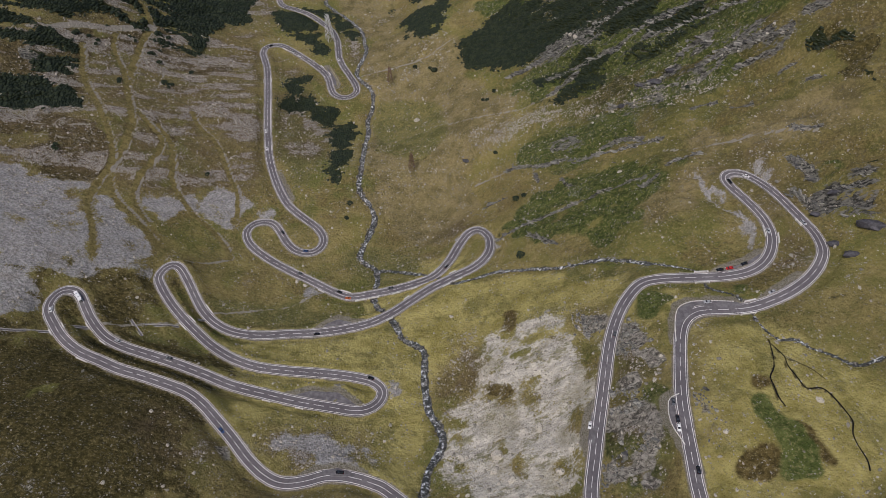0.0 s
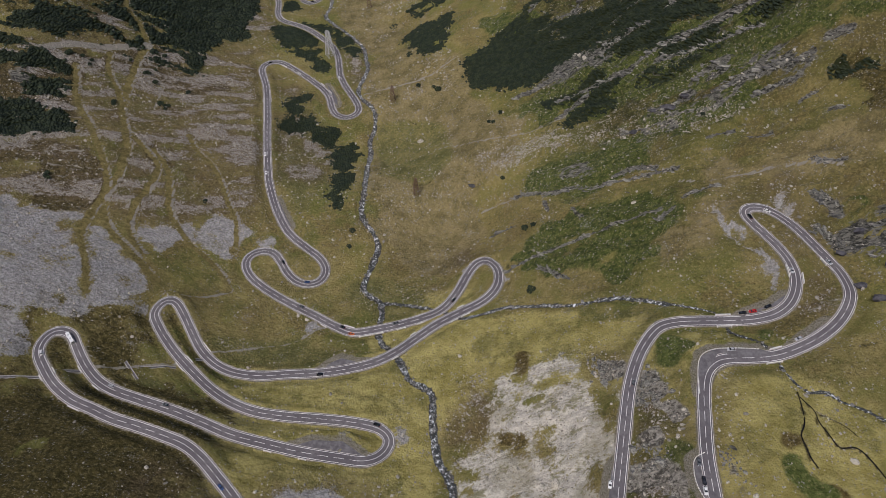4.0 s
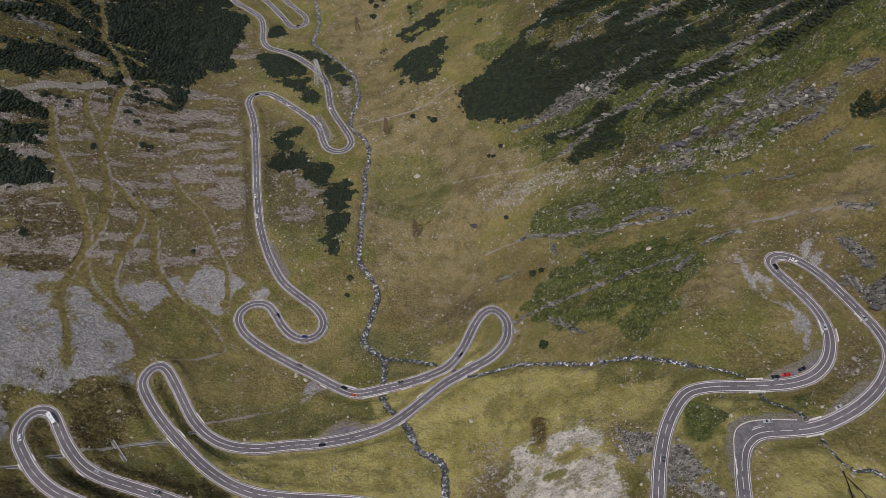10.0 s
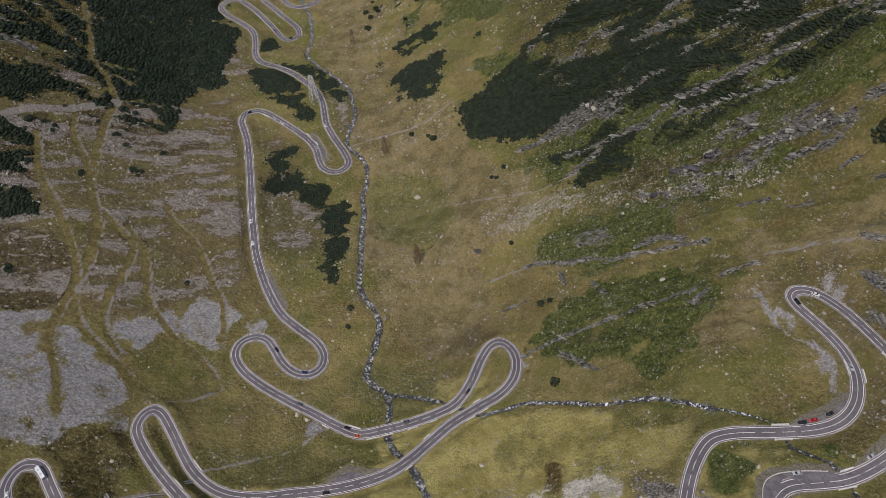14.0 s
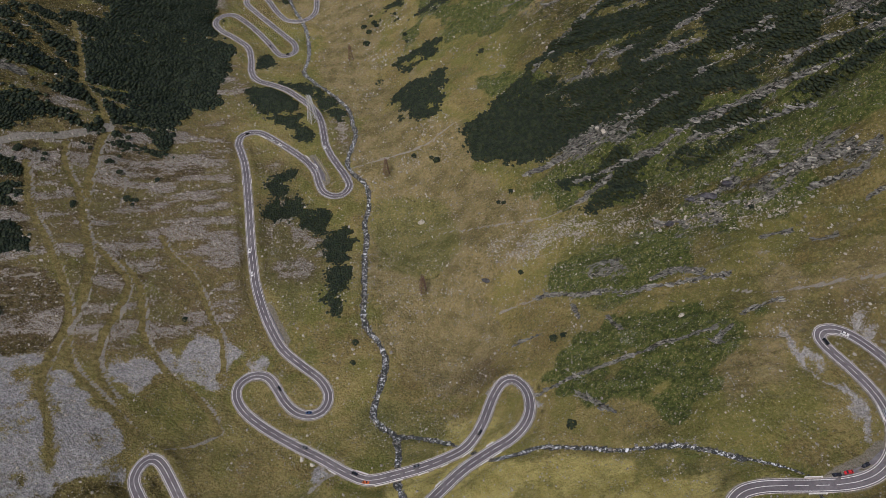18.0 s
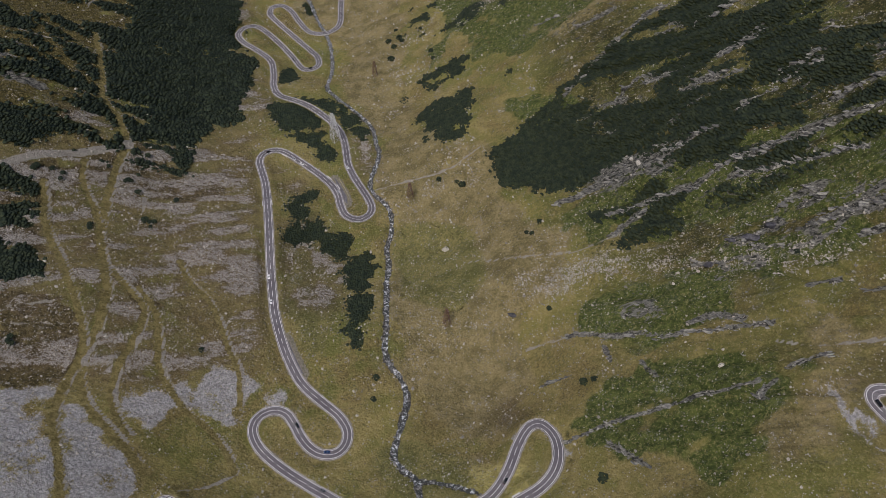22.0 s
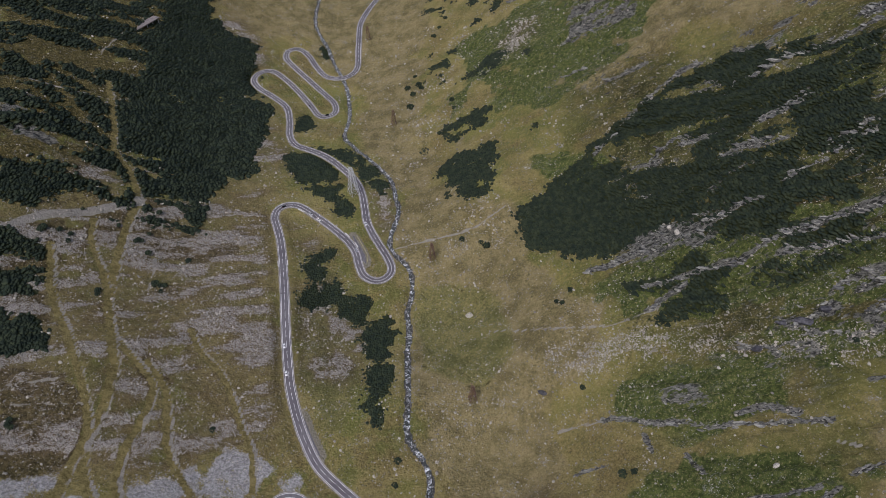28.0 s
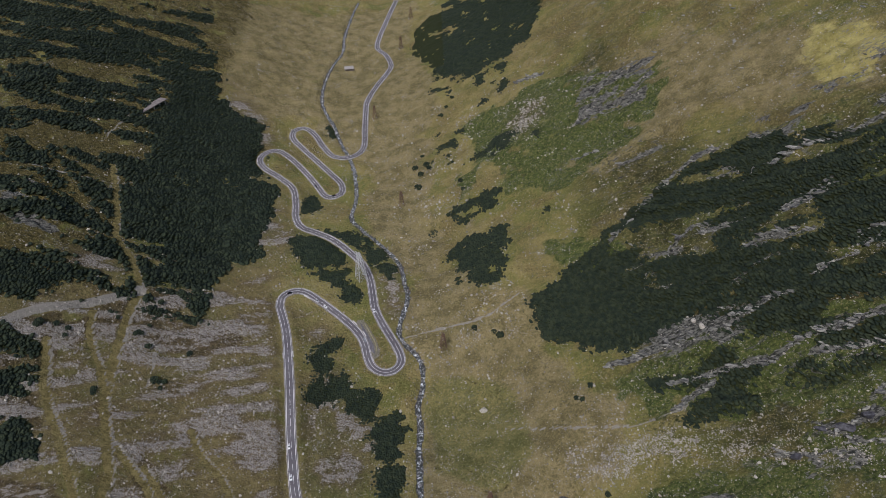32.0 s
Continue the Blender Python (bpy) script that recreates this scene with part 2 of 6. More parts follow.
TRACK_B = [
    (-331, 559), (-321, 526), (-310, 504), (-295, 482), (-283, 461), (-274, 444), (-267, 428), (-263, 415), (-263, 407), (-266, 390),
    (-266, 373), (-262, 357), (-252, 337), (-245, 320), (-241, 307),
]
TRACK_C = [
    (-268, 486), (-256, 473), (-245, 462), (-237, 451), (-237, 433), (-240, 415), (-242, 401), (-241, 384), (-234, 369), (-224, 357),
]
TRACK_D = [
    (-245, 470), (-236, 459), (-229, 448), (-224, 428), (-221, 412), (-214, 399), (-202, 384), (-187, 373), (-173, 358), (-164, 342),
]
TRACK_E = [
    (-163.5, 275.5), (-134.5, 287), (-108.5, 295.5), (-96, 307.5), (-88.5, 313),
]
TRACK_F = [
    (-259, 225.5), (-241, 235.5), (-219, 246.5), (-197, 255), (-173, 265.5),
]
TRACK_G = [
    (-280, 692), (-290, 742.5), (-298.5, 814), (-302.5, 860.5), (-299.5, 924), (-306, 988), (-314.5, 1017),
]
TRACK_H = [
    (-318, 420), (-307, 423), (-288, 427), (-270, 431),
]
TRACK_I = [
    (-228, 506), (-218, 488), (-203, 474), (-192, 456), (-183, 435), (-174, 418), (-170, 392),
]
TRACK_K = [
    (-316, 597), (-313, 579), (-305, 561), (-297, 548), (-290, 533),
]
TRACK_L = [
    (-190, 325), (-178, 330), (-163, 341),
]
TRACK_M = [
    (-279, 629), (-273, 600), (-269, 563), (-265, 530),
]
TRACK_N = [
    (-410.5, 750.5), (-365, 762), (-321, 800), (-285.5, 820), (-249.5, 845.5),
]
TRACK_O = [
    (-385, 825.5), (-378.5, 901), (-352.5, 922.5), (-300.5, 943.5), (-268, 947.5),
]
TRACK_Q = [
    (-12, 521), (29, 506), (71, 493),
]
TRACK_R = [
    (-322, 432), (-311, 436), (-296, 441), (-283, 447),
]
TRACK_J = [
    (169, 342), (170.5, 323), (175.5, 307), (186.5, 297.5), (189.5, 284.5), (184.5, 270.5),
]
TRACK_S = [
    (-86.5, 619.5), (-69, 621.5), (-49.5, 623.5), (-32.5, 624), (-18, 625.5), (-5, 631.5), (8.5, 637.5),
]
TRACK_T = [(31, 504), (53, 497), (68.5, 494), (86.5, 495), (100, 497)]
TRACK_U = [
    (24, 430), (41, 428.5), (59, 426),
]
TRACK_V = [
    (157.5, 376.5), (172, 367), (186.5, 363), (201, 361), (214.5, 357.5), (227, 353), (240, 345),
]
DIRT_ROAD = [
    (-358, 562), (-346, 581.5), (-325.5, 600), (-301.5, 626), (-296.5, 635),
]
LAY_BYS = [
    [(116, 166.5), (110.5, 163), (109, 151), (113.5, 138.5)],
    [(82, 172), (76.5, 166), (72, 149), (74, 143)],
    [(123, 200), (125.5, 213), (129.5, 222.5), (137.5, 226.5), (149.5, 227), (161.5, 226), (169.5, 223), (156.5, 220.5), (141.5, 220.5), (132.5, 215.5)],
    [(175.5, 224.5), (186.5, 232.5), (201.5, 241.5), (206.5, 241.5), (195.5, 233)],
    [(159, 251.5), (164.5, 254.5), (178.5, 258.5), (188.5, 265), (188.5, 259), (178, 252)],
    [(-86.5, 263), (-79.5, 270), (-72.5, 273.5), (-61, 270.5), (-52, 270.5), (-67.5, 265.5)],
    [(-91, 197), (-79, 201.5), (-62.5, 202), (-51.5, 195), (-61, 192.5)],
]
LAY_BYS += [
    [(-150, 451), (-144.5, 446.5), (-136.5, 429.5), (-130.5, 418), (-135, 419), (-144, 436.5)],
    [(-72.5, 139), (-66, 144.5), (-55, 147.5), (-43, 144), (-48.5, 143), (-60, 142.5)],
]
LAY_BYS += [
    [(-125.5, 638.5), (-118.5, 625.5), (-113, 613), (-111.5, 603.5), (-116, 608), (-121.5, 622.5)],
]
BARRIER = [(-121, 635.5), (-115.5, 623.5), (-110.5, 612), (-110.5, 604.5)]
PYLONS = [
    (-89, 1295), (-103, 1201), (-132, 1008), (-94, 816), (-55, 604), (-28, 460),
]
PARKED = [
    (112.5, 162), (112.5, 152), (112, 148), (74.5, 159), (163, 254.5), (168, 255), (177, 257.5), (146.5, 226), (183, 231.5),
]
MOVING_NEAR = [
    (-245, 252.5), (115.5, 127), (-54.5, 143.5), (-77.5, 308.5), (-69.5, 304), (-39, 308.5), (-160, 482.5), (-132, 377.5), (-109.5, 358), (198, 330),
    (189, 328), (216.5, 284.5), (196.5, 283.5), (-110.5, 330), (-86, 260.5), (95, 216), (-118, 166), (-45, 216), (-167, 222), (-203, 234),
    (2.5, 329),
]
MOVING_FAR = [
    (-156.5, 658), (-165, 666), (-114.5, 652.5), (-189.5, 671), (-164.5, 505.5), (-191, 866), (-170, 847.5), (-143, 970.5), (-117.5, 620),
]
BUS = [
    (-236, 266),
]
PARAPETS = [
    (152.5, 254), (152, 247.5), (169, 225), (166.5, 218.5), (-238, 236), (-233, 239.5), (-223, 246.5), (-210.5, 236), (-214, 210), (-51, 301),
    (-34.5, 304), (-59.5, 300), (-37, 274.5), (-26, 294.5), (8.5, 315), (2.5, 305.5), (-6, 315.5), (-175, 260.5), (-168.5, 267), (-164.5, 279),
    (-83.5, 192.5), (-103.5, 196), (-94, 307.5), (216.5, 285.5), (200.5, 277.5), (194.5, 282.5), (12.5, 305), (-73, 307), (-20, 306),
]
PARAPETS_FAR = [
    (-182, 593), (-176.5, 593.5), (-158, 926.5), (-167, 927.5), (-172.5, 671.5), (-119, 626.5), (-131.5, 637),
]
BOULDERS_BIG = [
    (29, 154), (27, 145), (51.5, 166), (58, 137.5), (35, 137.5), (11, 156), (6, 269), (128.5, 370.5), (-111, 323), (-104, 318.5),
    (131.5, 143.5), (139.5, 197), (178.5, 157.5), (21.5, 225), (-29, 209), (-91.5, 385),
]
ROCK_FAR = [
    (-26, 544), (113.5, 550), (117, 543),
]
BUSHES = [
    (-340, 569), (-331, 575), (-301, 598), (-282, 600), (-286, 590), (-250, 582), (-260, 547), (-264, 548), (-276, 578), (-294, 528),
    (-300, 409), (-302, 410), (-323, 566), (-281, 627), (-199, 429), (55.5, 318), (58, 387.5), (64, 387), (182.5, 430), (45.5, 454),
    (-81, 397.5), (-79.5, 414), (-302, 413), (-67, 880), (-73.5, 866.5), (-64, 872),
]
BUSHES += [
    (-71.5, 901), (-42, 988.5), (-34.5, 1003), (-49, 974.5), (-13.5, 610), (-9, 606), (-29, 617.5), (48, 534.5), (37.5, 527.5), (41, 525),
    (-51, 1069), (-54, 1088), (-40.5, 1030), (-76.5, 844.5), (-80, 882.5), (-31.5, 827), (-29.5, 811), (-45, 779.5), (-284, 589.5), (-258, 548),
    (-287, 588), (-339.5, 572), (-286, 617.5), (-250, 582), (-258, 541), (-293.5, 525), (-324, 574),
]
LEDGES = []
LEDGES += [
    (2.6, [(141, 503.5), (156, 507), (167, 508), (180.5, 505.5), (195.5, 505.5), (209, 502.5), (222, 499.5), (233.5, 496.5), (243.5, 492.5)]),
    (3, [(164, 498.5), (175.5, 494), (185.5, 491), (197, 486), (209, 480), (218, 476), (222, 473.5)]),
    (2.2, [(95.5, 515.5), (110, 512.5), (123.5, 511), (135, 507.5), (141.5, 505.5)]),
    (3.2, [(62, 547), (76, 544), (88.5, 545.5), (99.5, 542)]),
    (3.2, [(182.5, 608), (192.5, 611.5), (201.5, 613), (209, 615.5)]),
    (2.2, [(199.5, 560.5), (209, 560), (219, 560.5), (227.5, 561.5)]),
]
LEDGES += [
    (3, [(222.5, 520.5), (234.5, 522), (245, 520.5), (253, 516.5)]),
    (4, [(190, 442.5), (200.5, 442), (212, 439), (223.5, 436), (229, 435.5)]),
    (3.4, [(181, 464), (191, 465), (199.5, 462)]),
    (3, [(191, 458.5), (201, 456.5)]),
    (2.4, [(142, 624.5), (155, 620.5), (163.5, 617)]),
    (1.8, [(162.5, 592.5), (172, 588.5), (180, 583.5)]),
]
LEDGES += [
    (2, [(120, 625), (134, 633.5), (143.5, 629.5)]),
    (1.8, [(130, 549), (142, 541.5), (152, 542), (164.5, 538.5)]),
    (1.8, [(54, 427.5), (66, 424), (79, 416.5), (94.5, 410.5), (106, 403.5), (121, 401), (134.5, 396), (148, 392), (158, 388.5)]),
    (2.4, [(122.5, 407.5), (134.5, 407), (147, 398.5)]),
    (1.3, [(41, 349), (56, 350.5), (69.5, 353.5), (85, 353.5), (99.5, 353.5), (112.5, 354.5), (127.5, 353), (141.5, 354)]),
    (1.4, [(156, 356.5), (167.5, 359), (176.5, 360)]),
]
LEDGES += [
    (1.2, [(91.5, 390.5), (97.5, 375)]),
    (1.4, [(74, 410.5), (75.5, 397)]),
    (1.4, [(33, 396), (51, 397)]),
    (1.6, [(88, 428.5), (100.5, 423)]),
    (2.2, [(160.5, 450), (170, 452.5), (179, 455.5)]),
    (1.6, [(135.5, 449), (150.5, 442)]),
]
LEDGES += [
    (2.6, [(92.5, 497), (105, 503), (116, 505)]),
    (1.3, [(148.5, 351.5), (138.5, 345.5), (139.5, 339.5)]),
    (1.3, [(80, 319), (63.5, 340)]),
    (2.6, [(231, 430.5), (241.5, 431.5)]),
    (2.4, [(249.5, 437.5), (260.5, 434.5)]),
    (1.8, [(244, 387.5), (252.5, 385.5)]),
]
LEDGES += [
    (2, [(225.5, 357.5), (234, 350.5), (243, 349)]),
    (3, [(223, 335), (227.5, 324), (233, 315)]),
    (2.4, [(220, 312), (226.5, 295.5)]),
    (2.2, [(211, 424.5), (221.5, 422.5), (232, 421)]),
    (2.2, [(232, 404.5), (240, 406.5)]),
    (1.5, [(203.5, 391), (215.5, 391)]),
]
LEDGES += [
    (1.4, [(179.5, 404.5), (194.5, 403)]),
    (2.2, [(82, 655), (101, 670.5), (125, 688), (148, 700), (168, 700)]),
    (2.6, [(187.5, 660), (200.5, 659.5), (217, 659), (232, 655.5), (246.5, 653), (260, 651.5)]),
    (1.8, [(172, 654.5), (181, 663.5)]),
    (3.4, [(182, 607), (195, 609.5), (204.5, 610), (210.5, 610)]),
    (2, [(162, 593.5), (171.5, 584.5), (184.5, 577)]),
]
LEDGES += [
    (2.2, [(203.5, 552.5), (215.5, 555), (226, 555.5)]),
    (1.8, [(130, 540), (144, 537)]),
    (1.8, [(118, 625.5), (126, 629)]),
    (2, [(136.5, 626), (152, 617.5)]),
    (1.8, [(103.5, 737), (134, 734)]),
    (3, [(79, 832.5), (101, 840), (121, 841.5)]),
]
LEDGES += [
    (3, [(39, 969), (65.5, 956)]),
    (2.6, [(130, 836), (150, 841.5)]),
    (2, [(72.5, 780), (91.5, 775.5)]),
    (2.2, [(175.5, 546), (187.5, 548), (199, 548)]),
]
CRAGS = [
    (247.5, 269.5), (229, 265.5), (232, 252.5), (20.5, 458), (227, 289.5), (236.5, 298.5), (166, 451), (176, 453), (142, 444), (155, 454),
    (142, 444),
]
CREASES = [
    [(-62, 536.5), (-58, 518.5), (-50.5, 498.5), (-40.5, 490.5), (-29.5, 480.5)],
    [(-35.5, 470), (-25.5, 470.5), (-17, 472), (-4, 485.5)],
    [(-43, 579.5), (-31, 569.5)],
    [(-32, 376.5), (-23, 369), (-14, 363), (-10.5, 349.5)],
    [(-54.5, 422), (-47, 400), (-37, 393)],
]
CHANNELS = [
    (-232.5, 239.5), (-223, 245), (-194, 254.5), (-176.5, 260.5), (-170, 267), (-163.5, 271.5), (-204, 258), (-192, 244), (-260, 227.5), (-239, 235),
]

ROADS = {"east": ROAD_EAST, "lower": ROAD_LOWER, "middle": ROAD_MIDDLE, "upper": ROAD_UPPER}
ROAD_LINES = {}
main_line = spline(ROAD_LOWER[:-1] + ROAD_MIDDLE[:-1] + ROAD_UPPER)
for key, line in (("east", spline(ROAD_EAST)), ("main", main_line)):
    ROAD_LINES[key] = np.c_[line, blurred(land(line[:, 0], line[:, 1]), 12)]
STREAMS = [(spline(STREAM_FAR + STREAM_NEAR[1:]), 2.6), (spline(STREAM_EAST), 1.7), (spline(BROOK), 0.4), (spline(BROOK_LONG), 0.42), (spline(BROOK_SIDE), 0.25)]
TRACKS = [(TRACK_A, 2.0), (TRACK_B, 1.7), (TRACK_C, 1.5), (TRACK_D, 1.6), (TRACK_E, 1.0), (TRACK_F, 1.1), (TRACK_G, 0.9), (TRACK_H, 1.0), (TRACK_I, 1.3), (TRACK_K, 1.4), (TRACK_L, 1.2), (TRACK_M, 0.8),
          (TRACK_N, 1.0), (TRACK_O, 1.0), (TRACK_Q, 1.1), (TRACK_R, 0.9), (TRACK_S, 1.0), (TRACK_T, 1.1), (TRACK_U, 0.8), (TRACK_V, 1.2)]

PATCHES = []


def patch(cover, poly, warp=7.0):
    PATCHES.append((cover, poly, warp))


patch("scree", [(-108, 311), (-95, 315), (-91, 307), (-100, 301)], 2.0)
patch("scree", [(-342, 370), (-307, 383), (-285, 373), (-274, 322), (-261, 280), (-250, 254), (-260, 240), (-276, 228)], 2.0)
patch("scree", [(-304, 379), (-268, 384), (-268, 364), (-261, 349), (-242, 307), (-237, 287), (-265, 284)], 2.0)
patch("scree", [(-260, 366), (-255, 373), (-237, 359), (-224, 348), (-215, 331), (-208, 303), (-236, 299)], 2.0)
patch("scree", [(-232, 392), (-217, 395), (-206, 395), (-209, 371), (-226, 368), (-235, 377)], 2.0)
patch("scree", [(-211, 402), (-202, 410), (-180, 416), (-158, 417), (-157, 402), (-169, 390), (-166, 379), (-183, 375), (-198, 388)], 2.0)
patch("scree", [(-33, 214), (-26, 215), (-24, 205), (-30, 201)], 2.0)
patch("scree", [(-77, 171), (-65, 177), (-50, 167), (-34, 158), (-37, 149), (-67, 146), (-78, 157)], 2.0)
patch("scree", [(-94, 162), (-83, 168), (-80, 157), (-89, 155)], 2.0)
patch("scree", [(-76, 204), (-60, 207), (-49, 198), (-65, 199)], 2.0)
patch("scree", [(172, 338), (176, 324), (190, 299), (191, 279), (185, 276), (183, 298), (170, 321)], 2.0)
patch("scree", [(7, 351), (16, 368), (30, 373), (38, 359), (29, 368), (18, 362), (11, 349)], 2.0)
patch("scree", [(-149, 405), (-135, 400), (-147, 389), (-154, 391)], 2.0)
patch("slab", [(31, 242), (53, 245), (62, 256), (69, 247), (63, 237), (70, 217), (76, 204), (78, 192), (66, 138), (63, 120), (52, 105), (32, 110), (18, 122), (9, 166), (1, 185), (12, 192), (28, 198), (33, 189), (44, 190), (42, 209), (28, 207), (25, 210), (29, 223)], 2.5)
patch("stony", [(-334, 1050), (-267, 1002), (-244, 935), (-264, 910), (-241, 845), (-221, 829), (-223, 771), (-223, 716), (-238, 712), (-263, 871), (-306, 974)], 4)
patch("stony", [(8, 250), (23, 250), (23, 225), (17, 217), (3, 222)], 4)
patch("stony", [(3, 210), (7, 207), (4, 189), (1, 192)], 4)
patch("stony", [(-354, 631), (-323, 685), (-282, 700), (-234, 718), (-235, 700), (-288, 676), (-316, 639)], 4)
patch("stony", [(-356, 524), (-324, 536), (-288, 544), (-325, 521), (-349, 508)], 4)
patch("stony", [(134, 212), (139, 211), (129, 180), (125, 160), (123, 140), (116, 129), (119, 152), (125, 180)], 4)
patch("stony", [(27, 899), (44, 918), (61, 911), (59, 877), (44, 865), (27, 870), (17, 886)], 4)
patch("stony", [(-258, 696), (-234, 718), (-226, 792), (-212, 774), (-216, 734), (-230, 697), (-246, 683)], 4)
patch("stony", [(-364, 577), (-218, 693), (-177, 545), (-158, 430), (-209, 402), (-257, 388), (-334, 367), (-395, 523)], 4)
patch("stony", [(-378, 582), (-297, 636), (-249, 656), (-203, 654), (-177, 547), (-163, 459), (-317, 430)], 4)
patch("stony", [(193, 354), (214, 347), (220, 315), (228, 280), (219, 287), (204, 329), (186, 339)], 4)
patch("stony", [(6, 247), (24, 248), (26, 219), (5, 187), (-5, 205)], 4)
patch("stony", [(-163, 540), (-140, 593), (-120, 562), (-97, 534), (-99, 479), (-143, 470), (-155, 504)], 4)
patch("stony", [(-189, 653), (-164, 649), (-143, 626), (-160, 617), (-180, 629)], 4)
patch("stony", [(-120, 743), (-87, 707), (-88, 624), (-100, 639), (-112, 676)], 4)
patch("stony", [(209, 309), (215, 274), (211, 255), (190, 240), (197, 268)], 4)
patch("rock", [(224, 300), (239, 309), (260, 311), (261, 305), (252, 274), (225, 289)], 1.0)
patch("cliff", [(98, 227), (109, 222), (113, 201), (117, 186), (116, 175), (112, 171), (88, 171), (91, 194)], 1.0)
patch("cliff", [(83, 169), (98, 168), (107, 152), (106, 140), (99, 120), (74, 124)], 1.0)
patch("cliff", [(87, 237), (94, 234), (90, 215), (85, 222)], 1.0)
patch("cliff", [(83, 243), (89, 240), (86, 226), (81, 230)], 1.0)
patch("cliff", [(-127, 173), (-118, 165), (-107, 149), (-112, 143), (-122, 156)], 1.0)
patch("rock", [(-415, 703), (-401, 726), (-360, 691), (-361, 662), (-394, 655)], 1.0)
patch("rock", [(-369, 523), (-357, 532), (-341, 511), (-340, 494), (-356, 500)], 1.0)
patch("green", [(64, 527), (91, 534), (103, 507), (95, 500), (69, 510)], 2.5)
patch("green", [(149, 431), (170, 424), (166, 416), (150, 422)], 2.5)
patch("green", [(99, 538), (128, 545), (153, 532), (162, 514), (142, 511), (109, 515)], 2.5)
patch("green", [(126, 492), (152, 497), (182, 485), (185, 465), (156, 458), (129, 476)], 2.5)
patch("green", [(57, 447), (78, 454), (106, 446), (146, 415), (148, 404), (130, 411), (94, 409), (60, 431)], 2.5)
patch("green", [(85, 374), (100, 383), (120, 379), (164, 360), (170, 350), (147, 339), (127, 315), (84, 328)], 2.5)
patch("green", [(218, 304), (238, 315), (263, 323), (261, 313), (229, 306)], 2.5)
patch("green", [(100, 545), (132, 533), (154, 505), (185, 470), (178, 452), (123, 490), (100, 514)], 2.5)
patch("green", [(185, 501), (215, 482), (223, 464), (187, 485)], 2.5)
patch("green", [(41, 349), (64, 372), (94, 393), (135, 365), (131, 318), (111, 302), (79, 328), (60, 326)], 2.5)
patch("green", [(34, 691), (92, 642), (93, 625), (45, 634)], 2.5)
patch("green", [(60, 511), (97, 540), (134, 540), (180, 525), (202, 521), (197, 504), (165, 505), (122, 512), (81, 512)], 2.5)
patch("green", [(68, 446), (111, 443), (112, 427), (66, 439)], 2.5)
patch("green", [(-41, 823), (-16, 847), (-12, 814), (-36, 792)], 2.5)
patch("heath_shade", [(-218, 202), (-164, 189), (-135, 172), (-141, 158), (-182, 169)], 2.5)
patch("heath_shade", [(-221, 147), (-182, 148), (-143, 135), (-140, 113), (-198, 106)], 2.5)
patch("heath_shade", [(-389, 524), (-343, 543), (-316, 516), (-309, 476), (-342, 484), (-370, 473)], 2.5)
patch("heath_shade", [(-356, 436), (-321, 454), (-274, 438), (-271, 427), (-345, 407)], 2.5)
patch("heath_shade", [(-294, 581), (-268, 600), (-219, 622), (-219, 597), (-267, 576)], 2.5)
patch("heath_shade", [(-295, 636), (-265, 645), (-270, 609), (-288, 608)], 2.5)
patch("heath_shade", [(-256, 192), (-216, 209), (-167, 195), (-140, 178), (-144, 167), (-177, 181), (-215, 180), (-242, 171)], 2.5)
patch("heath_shade", [(-192, 168), (-155, 167), (-137, 147), (-160, 142)], 2.5)
patch("heath_shade", [(-213, 134), (-192, 139), (-171, 123), (-177, 108), (-199, 108)], 2.5)
patch("heath_shade", [(-318, 418), (-270, 427), (-264, 399), (-268, 387), (-305, 380)], 2.5)
patch("heath_shade", [(-275, 609), (-238, 617), (-213, 601), (-247, 581), (-269, 592)], 2.5)
patch("heath_shade", [(-458, 810), (-384, 853), (-350, 800), (-355, 760), (-334, 705), (-355, 667), (-407, 742), (-454, 743)], 2.5)
patch("heath_shade", [(108, 562), (210, 542), (202, 521), (132, 529)], 2.5)
patch("heath_shade", [(242, 422), (280, 406), (271, 356), (265, 368), (256, 398)], 2.5)
patch("heath_shade", [(-320, 605), (-277, 630), (-270, 586), (-306, 570)], 2.5)
patch("heath_shade", [(-353, 564), (-315, 588), (-307, 556), (-335, 544)], 2.5)
patch("heath_shade", [(-260, 480), (-252, 483), (-224, 463), (-231, 454)], 2.5)
patch("blocks", [(131, 457), (146, 456), (167, 447), (187, 440), (195, 431), (211, 422), (203, 417), (186, 417), (168, 422), (165, 437), (152, 427), (147, 438), (131, 446)], 1.5)
patch("blocks", [(103, 478), (126, 469), (128, 464), (111, 467)], 1.5)
patch("blocks", [(27, 490), (65, 485), (83, 466), (59, 459), (26, 473)], 1.5)
patch("blocks", [(8, 250), (23, 250), (23, 225), (17, 217), (3, 222)], 1.5)
patch("blocks", [(3, 210), (7, 207), (4, 189), (1, 192)], 1.5)
patch("blocks", [(161, 345), (173, 345), (176, 338), (165, 335)], 1.5)
patch("blocks", [(204, 347), (214, 342), (216, 326), (206, 333)], 1.5)
patch("blocks", [(27, 899), (44, 918), (61, 911), (59, 877), (44, 865), (27, 870), (17, 886)], 1.5)
patch("blocks", [(47, 495), (81, 486), (125, 462), (119, 451), (79, 470), (46, 479)], 1.5)
patch("wet", [(145, 161), (156, 163), (156, 154), (164, 148), (168, 137), (167, 125), (166, 118), (147, 119), (153, 135), (150, 146), (145, 153)], 1.6)
patch("wet", [(99, 173), (110, 172), (110, 160), (100, 160)], 1.6)
